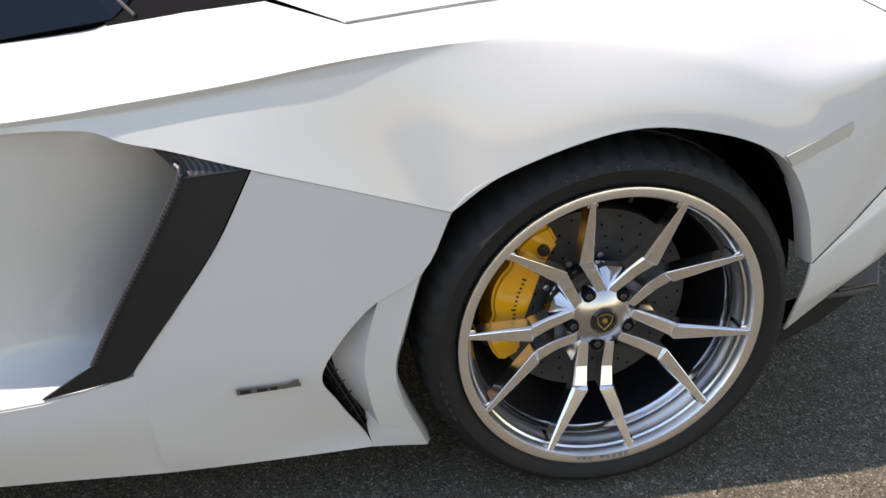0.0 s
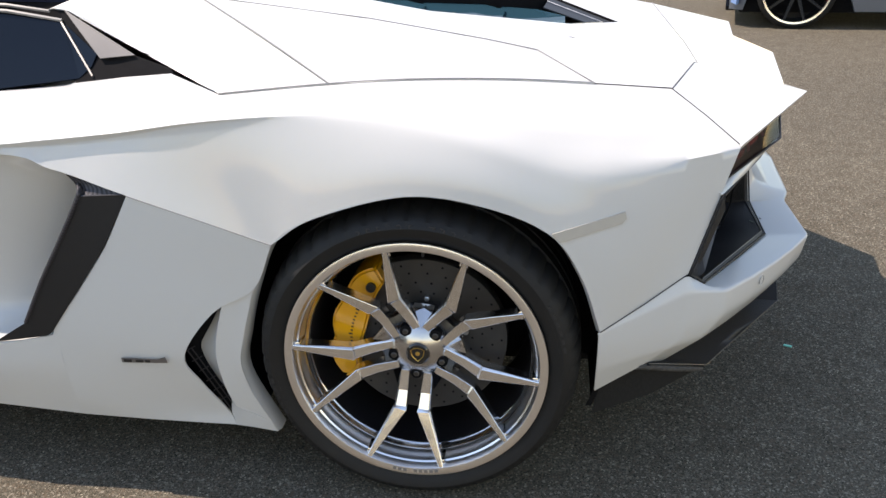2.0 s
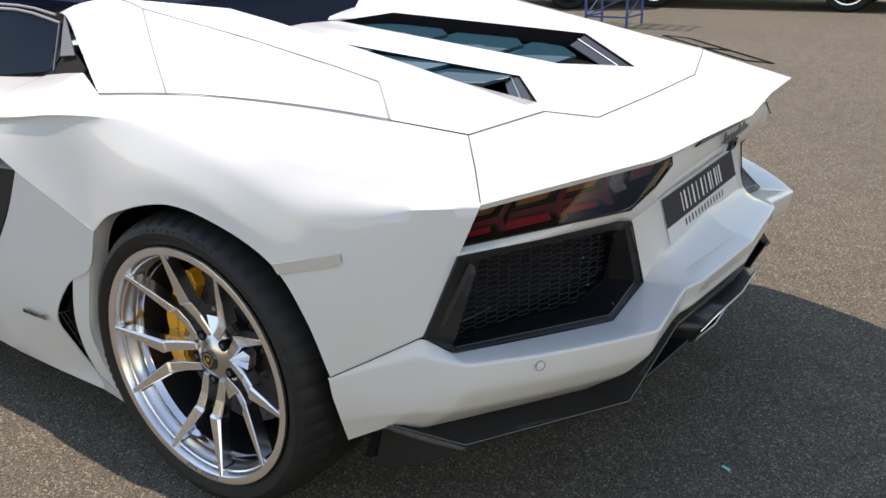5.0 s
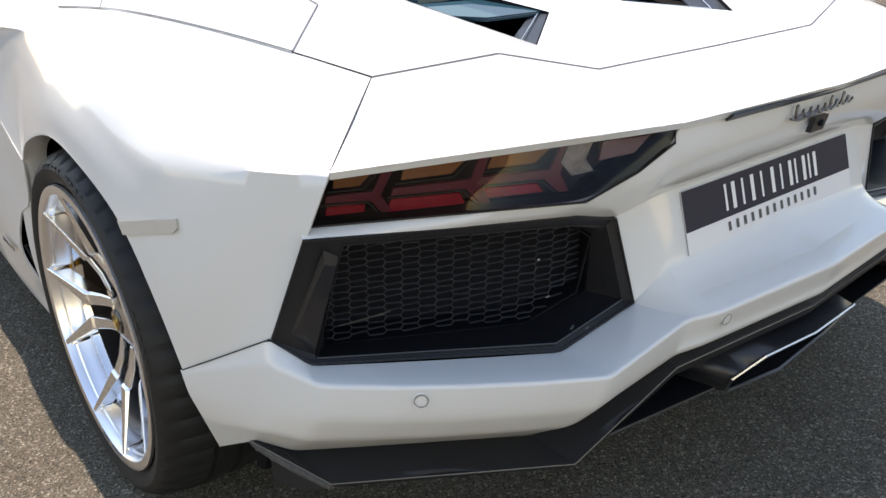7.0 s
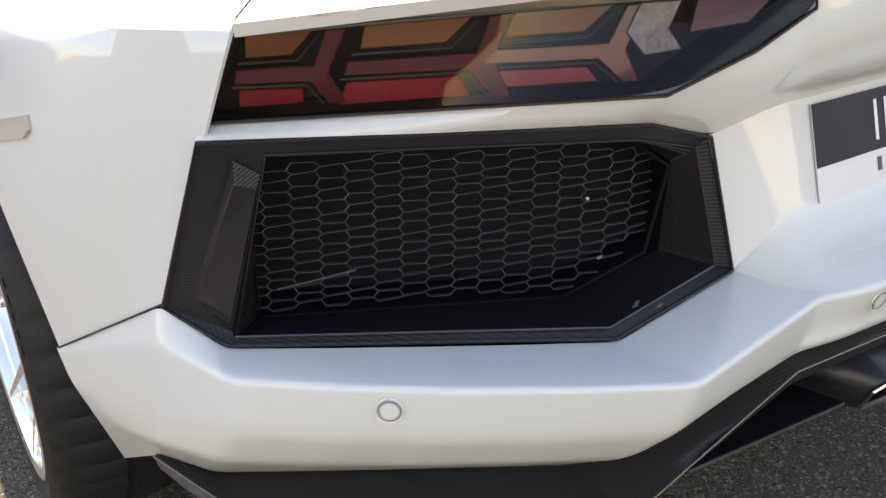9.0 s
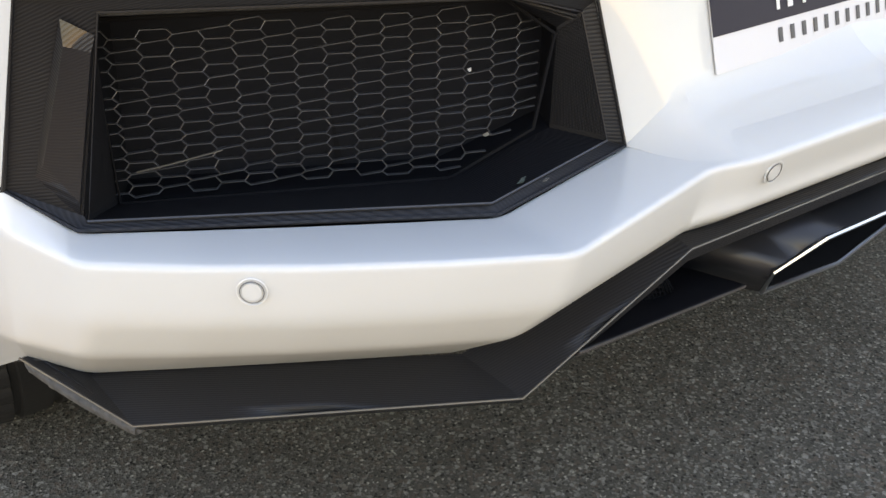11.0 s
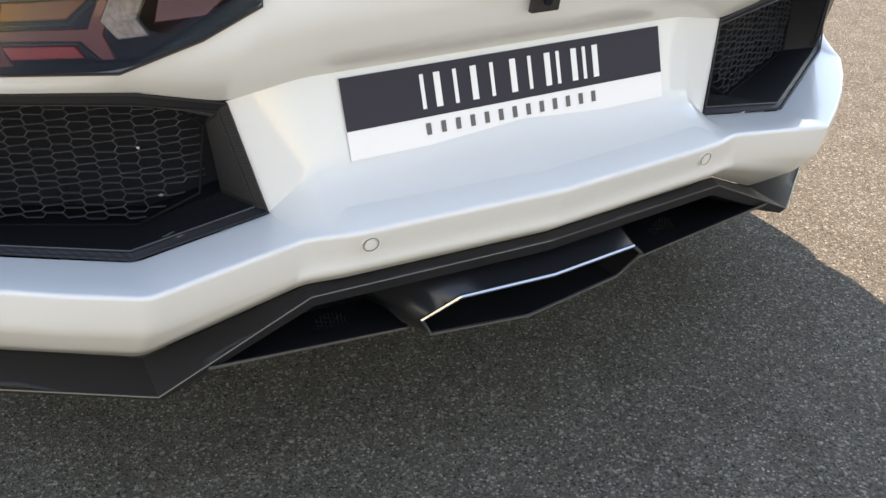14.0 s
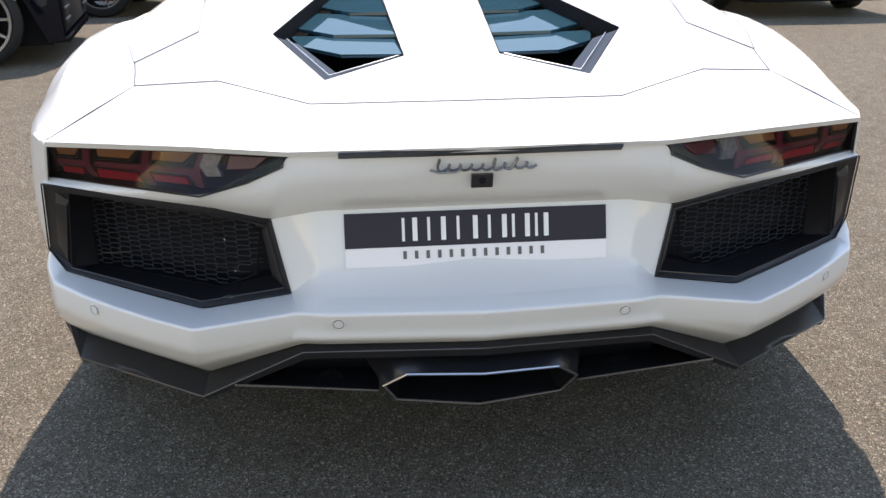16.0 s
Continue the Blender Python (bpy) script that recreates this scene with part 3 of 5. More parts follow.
    DRIP = mat("grey_drip_rail", (0.22, 0.215, 0.205), 0.35, coat=0.4, grain=0.1)
    part("roof_rail", bm, DRIP, car, "pale drip rail along the roof")
    bm = bmesh.new()
    tube(bm, [(-1.75, -0.595, 1.015), (-1.25, -0.608, 1.0610), (-1.086, -0.611, 1.0595), (-1.003, -0.611, 1.0520), (-0.870, -0.613, 1.0285)], 0.0046, s)
    part("window_rail", bm, DRIP, car, "pale rail over the side window")
    bm = bmesh.new()
    strip(bm, [(-1.75, -0.57, 1.060), (-1.10, -0.575, 1.080), (-0.85, -0.560, 1.078)], [(-1.75, -0.580, 1.010), (-1.10, -0.590, 1.050), (-0.83, -0.615, 1.010)], s, n=2)
    part("roof_gap", shell(bm, (0, s, 0.3), 0.004), BLACK_MATT, car, "black gap under the roof's edge")

    # buttress: quarter piece and engine side cover
    b_top, b_low = (-0.538, -0.583, 1.0735), (-0.178, -0.824, 0.9185)
    bm = bmesh.new()
    brow = spline([(-0.915, -0.585, 1.0515), (-0.845, -0.578, 1.074), (-0.765, -0.568, 1.089), (-0.690, -0.562, 1.0935), (-0.620, -0.567, 1.0895), b_top], 3)
    sole = [Vector((-0.874, -0.588, 1.050)).lerp(Vector((-0.417, -0.835, 0.902)), k / 15) for k in range(16)]
    heel = [Vector((-0.417, -0.835, 0.902)).lerp(Vector((-0.181, -0.8245, 0.9185)), k / 8) for k in range(9)]
    # its lower border follows the window's edge, then the flank's seam
    border = [sole[round(15 * min(1.0, k / (len(brow) - 1) / 0.62))] if k / (len(brow) - 1) < 0.62 else heel[round(8 * (k / (len(brow) - 1) - 0.62) / 0.38)] for k in range(len(brow))]
    sheet(bm, [[p.lerp(q, j / 6) + Vector((0, -0.002, 0.003)) * math.sin(math.pi * j / 6) for j in range(7)] for p, q in zip(brow, border)], s)
    sheet(bm, [[p, p + Vector((0.004, 0.030, -0.004)), p + Vector((0.010, 0.065, -0.016))] for p in brow], s)
    sheet(bm, [[p, p + Vector((0.0, 0.030, -0.006))] for p in sole], s)
    part("buttress_panel", shell(bm, (0, s, 1), 0.004), PAINT, car, smooth=40)
    ridge_line = spline([b_top, (-0.129, -0.612, 1.018), (0.13, -0.602, 0.967), (0.247, -0.592, 0.940)], 4)
    foot_line = spline([b_low, (0.0, -0.805, 0.9225), (0.20, -0.767, 0.9125), (0.369, -0.719, 0.8925)], 4)
    bm = bmesh.new()
    flat = [1 - (i / (len(ridge_line) - 1)) ** 2 for i in range(len(ridge_line))]
    sheet(bm, [[a.lerp(b, k / 6) + Vector((0, -0.004, 0.006)) * math.sin(math.pi * k / 6) * f for k in range(7)] for a, b, f in zip(ridge_line, foot_line, flat)], s)
    part("engine_side_cover", shell(bm, (0, s, 1), 0.004), PAINT, car)

    # upper deck: a ridge each side of a sunken middle with the engine windows
    H1, H2, H3, H4, H5 = (-0.50, -0.150, 0.972), (-0.38, -0.290, 0.990), (0.262, -0.420, 0.934), (0.480, -0.294, 0.8635), (0.330, -0.112, 0.888)
    RIDGE = [(-0.70, -0.490, 1.086), (-0.308, -0.490, 1.072), (-0.150, -0.490, 1.045), (0.060, -0.490, 1.0035), (0.265, -0.492, 0.9635), (0.603, -0.501, 0.8915)]
    CREST = [(-0.70, -0.560, 1.091), (-0.308, -0.600, 1.0445), (-0.150, -0.612, 1.021), (0.060, -0.606, 0.9815), (0.249, -0.592, 0.9395), (0.535, -0.682, 0.8728)]
    BRINK = [(-0.560, -0.290, 1.004), (-0.300, -0.306, 0.983), (-0.150, -0.337, 0.970), (0.060, -0.379, 0.952), H3]
    VALLEY, MIDDLE, FRONT = (0.643, -0.319, 0.8485), (0.648, 0.0, 0.8485), (-0.57, 0.0, 0.985)
    bm = bmesh.new()
    strip(bm, CREST, RIDGE, s)
    quad(bm, (0.249, -0.592, 0.9395), (0.371, -0.7175, 0.8915), CREST[5], CREST[5], 4, s)
    strip(bm, RIDGE[:5], BRINK, s)
    quad(bm, BRINK[0], H2, BRINK[1], BRINK[1], 2, s)
    quad(bm, H1, H2, BRINK[0], FRONT, 4, s)
    quad(bm, H3, RIDGE[4], RIDGE[5], H4, 5, s)
    quad(bm, H4, RIDGE[5], VALLEY, VALLEY, 4, s)
    quad(bm, H4, H5, MIDDLE, VALLEY, 4, s)
    quad(bm, H5, H1, FRONT, MIDDLE, 6, s)
    part("engine_cover", shell(bm, (0, 0, 1), 0.004), PAINT, car, smooth=40)
    # window well, slatted glass and carbon corner
    hexa = [H1, H2, H3, H4, H5]
    down = [tuple(Vector(p) + Vector((0, 0, -0.045))) for p in hexa]
    bm = bmesh.new()
    strip(bm, hexa + [H1], down + [down[0]], s, n=2)
    well = part("engine_window_frame", shell(bm, (0, 0, 1), 0.003), BLACK_MATT, car, "black window frame in the engine cover")
    # the blue base colour stands in for part of the sky's reflection
    SLAT = tinted("sky_blue_glass", (0.014, 0.044, 0.060), 0.15, 0.02)

    def zz(x):
        return 0.889 + (0.327 - x) * 0.100 - 0.014

    for x0, x1 in ((-0.46, -0.13), (-0.15, 0.12), (0.10, 0.31)):
        bm = bmesh.new()
        o0 = -0.285 + (x0 + 0.38) * -0.231 if x0 > -0.4 else -0.27
        o1 = -0.285 + (x1 + 0.38) * -0.231 if x1 < 0.2 else -0.37
        prism(bm, [(x0, -0.118, zz(x0)), (x1, -0.118, zz(x1) + 0.012), (x1, o1 * 0.70, zz(x1) + 0.014), (x1 - 0.09, o1 + 0.010, zz(x1) + 0.022), (x0, o0 + 0.005, zz(x0) + 0.008)], (0, 0, -0.008), s)
        part("glass_slat", bm, SLAT, well, "glass slat over the engine, coloured blue for the mirrored sky")
    bm = bmesh.new()
    quad(bm, (0.260, -0.416, 0.928), (0.474, -0.295, 0.857), (0.392, -0.270, 0.862), (0.240, -0.360, 0.905), 3, s)
    quad(bm, (0.474, -0.295, 0.857), (0.326, -0.115, 0.884), (0.285, -0.120, 0.881), (0.392, -0.270, 0.862), 3, s)
    part("window_corner", shell(bm, (0, 0, 1), 0.004), GREY_TRIM, well, "glossy grey corner trim")
    bm = bmesh.new()
    tube(bm, [(0.252, -0.388, 0.921), (0.430, -0.285, 0.865), (0.308, -0.122, 0.886)], 0.0012, s)
    part("corner_bright_edge", bm, CHROME, well, "bright metal edge")
    bm = bmesh.new()
    prism(bm, [(p[0], p[1], p[2] - 0.046 - 0.03) for p in hexa], (0, 0, -0.01), s)
    part("engine_bay", bm, BLACK_MATT, well, "dark engine bay")

    # tail deck: the ridge runs out into a tip each side, with an overhanging lip
    T1, T2, T3, T4 = (0.660, -0.838, 0.792), (0.860, -0.514, 0.8255), (0.847, -0.352, 0.807), (0.894, 0.0, 0.818)
    R2 = (0.606, -0.500, 0.891)
    bm = bmesh.new()
    quad(bm, (0.538, -0.684, 0.872), R2, T2, T1, 6, s)
    quad(bm, R2, (0.646, -0.319, 0.848), T3, T2, 6, s)
    quad(bm, (0.646, -0.319, 0.848), (0.651, 0.0, 0.848), T4, T3, 6, s)
    edge_top = [T1, T2, T3, T4]
    edge_low = [(0.656, -0.836, 0.781), (0.852, -0.512, 0.8145), (0.840, -0.351, 0.796), (0.886, 0.0, 0.807)]
    under = [(0.640, -0.828, 0.783), (0.775, -0.510, 0.790), (0.815, -0.345, 0.794), (0.850, 0.0, 0.806)]
    strip(bm, edge_top, edge_low, s, n=3)
    strip(bm, edge_low, under, s, n=3)
    part("tail_deck", shell(bm, (0.2, 0, 1), 0.003), PAINT, car, smooth=32)

    # gaps between the panels
    for pts, r, material in (
        ([ridge_line[0].lerp(foot_line[0], k / 6) + Vector((0, -0.004, 0.006)) * math.sin(math.pi * k / 6) for k in range(7)], 0.0015, GAP_SOFT),
        ([p + Vector((0, -0.002, 0.0026)) for p in kinked(SEAM, 8, (3, 4, 9))[32:65]], 0.0014, GAP_SOFT),
        (kinked(SEAM, 8, (3, 4, 9))[64:73], 0.0015, GAP),
        ([(0.247, -0.592, 0.9405), (0.371, -0.7175, 0.8925)], 0.0016, GAP_SOFT),
        ([b_top, (-0.129, -0.611, 1.0195), (0.13, -0.601, 0.9685), (0.247, -0.592, 0.941)], 0.0013, GAP_SOFT),
        (brow[8:], 0.0010, GAP_SOFT),
        ([SEAM[9], SEAM[10], SEAM[11]], 0.0011, GAP),
        ([(0.536, -0.683, 0.8728), (0.6045, -0.5005, 0.8915), (0.6445, -0.319, 0.8485), (0.6495, 0.0, 0.8485)], 0.0012, GAP_SOFT),
        ([(0.389, -0.971, 0.430), (0.475, -0.940, 0.480), (0.566, -0.901, 0.534)], 0.0011, GAP),
    ):
        bm = bmesh.new()
        tube(bm, [Vector(p) + Vector((0, 0, 0.0009)) for p in pts], r, s, 5)
        part("panel_gap", bm, material, car)

    # rear fascia: under the lamp and the lip it folds in, from a soft crease the plate's slope runs down to the bumper
    head = [(0.602, -0.858, 0.7065), (0.666, -0.754, 0.7095), (0.730, -0.650, 0.712), (0.811, -0.522, 0.717), (0.827, -0.432, 0.744), (0.835, -0.365, 0.774), (0.832, -0.355, 0.797),
            (0.840, -0.300, 0.799), (0.846, -0.240, 0.801), (0.850, -0.120, 0.804), (0.852, 0.0, 0.806)]
    fold = [(0.626, -0.868, 0.6985), (0.667, -0.782, 0.6955), (0.708, -0.698, 0.6925), (0.782, -0.507, 0.6845), (0.776, -0.455, 0.668), (0.766, -0.402, 0.651), (0.7705, -0.371, 0.6570),
            (0.7748, -0.310, 0.6680), (0.7748, -0.240, 0.668), (0.7748, -0.120, 0.668), (0.7748, 0.0, 0.668)]
    head, fold = rounded(head, 0.03, 4), rounded(fold, 0.03, 4)
    grid = []
    for a, b in zip(head, fold):
        full = min(1.0, max(0.0, (a.y + 0.52) / 0.20))
        full = 0.003 + 0.026 * full * full * (3 - 2 * full)
        grid.append(eased([a, a.lerp(b, 0.35) + Vector((full * 0.85, 0, 0)), a.lerp(b, 0.70) + Vector((full * 0.8, 0, 0)), b], 4))
    bm = bmesh.new()
    sheet(bm, grid, s)
    # lower part: straight down the plate's slope, then a hollow curve out on to the bumper's shelf
    edge_hi, edge_lo = Vector((0.766, -0.402, 0.651)), Vector((0.7885, -0.3705, 0.503))
    crease = Vector((0.878, -0.3545, 0.5028))
    beside = [edge_hi.lerp(edge_lo, 0.235 * k) for k in range(5)] + [edge_lo.lerp(crease, k / 6) + Vector((0, 0, -0.0003)) for k in range(7)]
    grid = []
    for y in (-0.310, -0.27, -0.18, -0.09, 0.0):
        f = min(1.0, max(0.0, (y + 0.31) / 0.31))
        inn = Vector((0.806, y, 0.526)).lerp(Vector((0.820, y, 0.536)), f)
        out = Vector((0.902, y, 0.506)).lerp(Vector((0.928, y, 0.508)), f)
        hi = Vector((0.7768 + (0.661 - 0.668) * 0.285, y, 0.668))
        lo = Vector((0.7768 + (0.661 - inn.z - 0.040) * 0.285, y, inn.z + 0.040))
        end = inn.lerp(out, 0.90 - 0.15 * f) + Vector((0, 0, -0.0012))
        ctrl = inn + Vector((0.001, 0, 0.0016))
        col = [hi.lerp(lo, k / 4) for k in range(5)]
        col += [lo * (1 - k / 7) ** 2 + ctrl * 2 * k / 7 * (1 - k / 7) + end * (k / 7) ** 2 for k in range(1, 8)]
        grid.append(col)
    blend = [[a.lerp(b, f) for a, b in zip(beside, grid[0])] for f in (0.0, 0.15, 0.3, 0.45, 0.6, 0.8)]
    sheet(bm, blend + grid, s, flip=True)
    part("rear_fascia", shell(bm, (1, 0, 0), 0.003), PAINT, car, smooth=28)

    # bumper: shelf, upright face, undercut; its corner faces bow outwards
    def bowed(line, i, amount):
        a, b = Vector(line[i]), Vector(line[i + 1])
        way = Vector((a.y - b.y, b.x - a.x, 0)).normalized() * -amount
        return line[:i + 1] + [tuple(a.lerp(b, f) + way * 4 * f * (1 - f)) for f in (0.25, 0.5, 0.75)] + line[i + 1:]

    inner = [(0.384, -0.972, 0.429), (0.566, -0.901, 0.533), (0.606, -0.860, 0.493), (0.797, -0.545, 0.480), (0.789, -0.369, 0.501), (0.812, -0.300, 0.530), (0.820, 0.0, 0.536)]
    shelf = [(0.386, -0.972, 0.425), (0.575, -0.912, 0.500), (0.652, -0.875, 0.488), (0.899, -0.548, 0.486), (0.884, -0.354, 0.504), (0.905, -0.300, 0.506), (0.928, 0.0, 0.508)]
    belt = [(0.386, -0.966, 0.385), (0.566, -0.916, 0.420), (0.650, -0.878, 0.432), (0.884, -0.552, 0.428), (0.875, -0.353, 0.462), (0.890, -0.300, 0.466), (0.915, 0.0, 0.466)]
    foot = [(0.384, -0.927, 0.262), (0.494, -0.908, 0.326), (0.535, -0.868, 0.310), (0.752, -0.557, 0.314), (0.846, -0.352, 0.418), (0.858, -0.300, 0.420), (0.885, 0.0, 0.424)]
    inner, shelf, belt, foot = bowed(inner, 2, 0.003), bowed(shelf, 2, 0.012), bowed(belt, 2, 0.012), bowed(foot, 2, 0.002)
    bulge = [tuple(Vector(a).lerp(Vector(b), 0.45) + Vector((0.014, -0.008 if a[1] else 0.0, 0.0)) * (0.0 if a[0] < 0.4 else 1.0)) for a, b in zip(belt, foot)]
    lines = [rounded(line, 0.013, 5) for line in (inner, shelf, belt, bulge, foot)]
    cols = []
    for a, b, c, d, e in zip(*lines):
        lip = rounded([a, b, c], 0.008, 5)
        cols.append([a.lerp(lip[1], k / 3) for k in range(3)] + lip[1:-1] + rounded([lip[-2], c, d, e], 0.016, 4)[1:])
    bm = bmesh.new()
    sheet(bm, cols, s)
    bumper = part("rear_bumper", shell(bm, (1, s, 0), 0.004), PAINT, car, smooth=60)
    for c, n in (((0.7455, -0.7690, 0.4645), (0.81, -0.585, 0.0)), ((0.900, -0.277, 0.484), (0.97, -0.08, -0.20))):
        n = Vector(n).normalized()
        u = n.cross(Vector((0, 0, 1))).normalized()
        v = u.cross(n)
        bm = bmesh.new()
        ring = [Vector(c) + 0.0125 * (u * math.cos(k * math.pi / 12) + v * math.sin(k * math.pi / 12)) for k in range(24)]
        tube(bm, ring, 0.0007, s, 5, closed=True)
        sensor = part("parking_sensor", bm, mat("sensor_ring_paint", (0.68, 0.68, 0.665), 0.3, coat=0.8), car, "round body-coloured parking sensor")
        bm = bmesh.new()
        prism(bm, [Vector(c) + 0.0082 * (u * math.cos(k * math.pi / 12) + v * math.sin(k * math.pi / 12)) - n * 0.003 for k in range(24)], n * 0.0038, s)
        part("sensor_face", bm, PAINT, sensor)
        bm = bmesh.new()
        ring = [Vector(c) + 0.0100 * (u * math.cos(k * math.pi / 12) + v * math.sin(k * math.pi / 12)) + n * 0.001 for k in range(24)]
        tube(bm, ring, 0.0004, s, 4, closed=True)
        part("sensor_gap", bm, mat("sensor_gap_grey", (0.10, 0.10, 0.10), 0.6), sensor)

    # rear outlet: carbon frame, deep walls, honeycomb
    rim = [(0.628, -0.867, 0.697), (0.782, -0.505, 0.683), (0.765, -0.400, 0.649), (0.788, -0.371, 0.504), (0.794, -0.545, 0.484), (0.606, -0.857, 0.497), (0.568, -0.899, 0.534)]
    face = [(0.640, -0.815, 0.680), (0.774, -0.512, 0.668), (0.757, -0.412, 0.638), (0.776, -0.385, 0.508), (0.786, -0.546, 0.491), (0.603, -0.848, 0.500), (0.600, -0.850, 0.505)]
    deep = [(0.570, -0.800, 0.666), (0.708, -0.490, 0.664), (0.738, -0.424, 0.622), (0.724, -0.414, 0.515), (0.690, -0.525, 0.478), (0.558, -0.808, 0.489), (0.558, -0.808, 0.494)]
    bm = bmesh.new()
    strip(bm, rim + [rim[0]], face + [face[0]], s, n=3)
    frame_ob = part("outlet_frame", shell(bm, (1, s, 0), 0.003), CARBON, car, "satin carbon fibre outlet frame")
    bm = bmesh.new()
    mid_hi, mid_lo = Vector(rim[0]).lerp(Vector(face[0]), 0.48) + Vector((0.002, 0, -0.010)), Vector(rim[6]).lerp(Vector(face[5]), 0.40) + Vector((0.0, 0, 0.020))
    in_hi, in_lo = Vector(face[0]) + Vector((-0.004, -0.004, -0.018)), Vector(face[5]) + Vector((-0.004, -0.004, 0.006))
    rise = (in_hi - mid_hi).cross(mid_lo - mid_hi).normalized() * 0.008
    rise = rise if rise.x > 0 else -rise
    top_q = [mid_hi.lerp(in_lo, 0.10) + rise, in_hi.lerp(mid_lo, 0.08) + rise * 0.75, in_lo.lerp(mid_hi, 0.10) + rise * 0.75, mid_lo.lerp(in_hi, 0.16) + rise]
    base_q = [mid_hi, in_hi, in_lo, mid_lo]
    quad(bm, *top_q, 3, s)
    for k in range(4):
        quad(bm, base_q[k], base_q[(k + 1) % 4], top_q[(k + 1) % 4], top_q[k], 2, s)
    outward(bm, (1, s, 0))
    part("side_blade", bm, CARBON_GLOSS, frame_ob, "raised gloss carbon blade beside the opening", smooth=15)
    bm = bmesh.new()
    strip(bm, face + [face[0]], deep + [deep[0]], s, n=3)
    part("outlet_wall", shell(bm, (1, s, 0), 0.003), DUCT, frame_ob, "ribbed gloss carbon duct wall")
    bm = bmesh.new()
    tube(bm, [Vector(p) + Vector((0.003, -0.002, 0)) for p in rim], 0.0020, s, 5, closed=True)
    part("frame_edge", bm, CARBON, frame_ob)
    bm = bmesh.new()
    tube(bm, [Vector(p) + Vector((0.001, 0, 0)) for p in face[:6]], 0.0014, s, 5, closed=True)
    part("inner_edge", bm, BLACK, frame_ob)
    bm = bmesh.new()
    tube(bm, [Vector(p) + Vector((0.002, -0.001, 0.0012)) for p in face[3:6]], 0.0013, s, 5)
    part("lower_lip", bm, CARBON_EDGE, frame_ob, "lower lip of the outlet, lighter for its painted highlight")
    for f in (0.16, 0.34):
        bm = bmesh.new()
        tube(bm, [Vector(a).lerp(Vector(b), f) + Vector((0, 0, -0.002)) for a, b in zip(face[:3], deep[:3])], 0.0016, s, 5)
        part("upper_step", bm, CARBON, frame_ob, "stepped upper edge of the duct")
    # near-black sheet: the shade deep in the outlet is put into its colour
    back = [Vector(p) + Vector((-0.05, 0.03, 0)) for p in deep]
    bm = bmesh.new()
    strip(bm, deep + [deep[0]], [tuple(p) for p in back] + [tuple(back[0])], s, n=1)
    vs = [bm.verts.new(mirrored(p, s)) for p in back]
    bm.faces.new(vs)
    part("outlet_backing", shell(bm, (1, s, 0), 0.003), BACKING, frame_ob, "near-black sheet painted for the shade behind the mesh")
    # mesh of hollow flattened cells in the plane of the deep outline
    o = Vector((0.566, -0.792, 0.497))
    ux = (Vector((0.737, -0.425, 0.0)) - Vector((0.566, -0.792, 0.0))).normalized()
    uz = Vector((0.03, 0.02, 1.0)).normalized()
    un = ux.cross(uz).normalized()
    bm = bmesh.new()
    px, pz, half = 0.0265, 0.0114, 0.0107

    def wire(p0, p1, depth):
        d = (p1 - p0).normalized().cross(un) * 0.00036
        prism(bm, [p0 - d, p1 - d, p1 + d, p0 + d], un * -depth, s)

    def knot(i, j, end):
        """The end of a level wire; the rows sag a little, as pressed mesh does."""
        z = -0.0200 + (j + (0.5 if i % 2 else 0.0)) * pz - (0.0, 0.0008, 0.0018)[(j + i // 2) % 3] + end * (0.0009 if (i // 2 + j) % 2 else -0.0003)
        z += 0.0007 * math.sin(i * 12.9 + j * 7.3) + (0.0016 * math.sin(i * 5.1 + j * 3.7) if i > 11 else 0.0)
        x = 0.0090 + (i - 1) * px + end * half
        return x, z, o + ux * x + uz * z + un * (0.0012 * math.sin(i * 1.7 + j * 0.9) - 2.2 * max(0.0, x - 0.31) ** 2)

    def within(x, z):
        return x < 0.393 and -0.005 - 0.027 * x + max(0, x - 0.30) * 0.60 < z < 0.156 - 0.02 * x - max(0, x - 0.345) * 0.45

    for i in range(17):
        for j in range(17):
            (x0, z0, p0), (x1, z1, p1) = knot(i, j, -1), knot(i, j, 1)
            if not within(x0 + half, z0):
                continue
            wire(p0, p1, 0.0040)
            for up in (0, 1):
                x2, z2, p2 = knot(i + 1, j + up - (0 if i % 2 else 1), -1)
                if within(x2 + half, z2):
                    wire(p1, p2, 0.0030)
    part("honeycomb_mesh", bm, MESH, frame_ob, "black honeycomb mesh of flattened cells", smooth=0)
    bm = bmesh.new()
    tube(bm, [o + ux * a + uz * b + un * 0.001 for a, b in ((-0.015, -0.008), (0.300, -0.018), (0.385, 0.026), (0.400, 0.120), (0.350, 0.155), (-0.015, 0.162))], 0.0022, s, 5, closed=True)
    part("mesh_border", bm, BLACK_MATT, frame_ob, "black border of the mesh")
    # upright ribs on the inner wall of the duct
    bm = bmesh.new()
    for k in range(17):
        f = (k + 0.6) / 17.5
        hi = Vector(face[2]).lerp(Vector(deep[2]), f)
        lo = Vector(face[3]).lerp(Vector(deep[3]), f)
        way = Vector((0.02, -0.95, 0.05)).normalized() * 0.0022
        hi, lo = hi.lerp(lo, 0.04), lo.lerp(hi, 0.05)
        tube(bm, [hi + way * 0.2, lo + way * 0.2], 0.0011, s, 4)
    part("duct_rib", bm, CARBON, frame_ob, "fine upright ribs on the duct wall")

    # tail lamp: housing, three amber and red blocks each under a smoked lens
    L1, L2, L4, L5 = (0.652, -0.834, 0.782), (0.830, -0.360, 0.796), (0.810, -0.522, 0.717), (0.607, -0.857, 0.707)
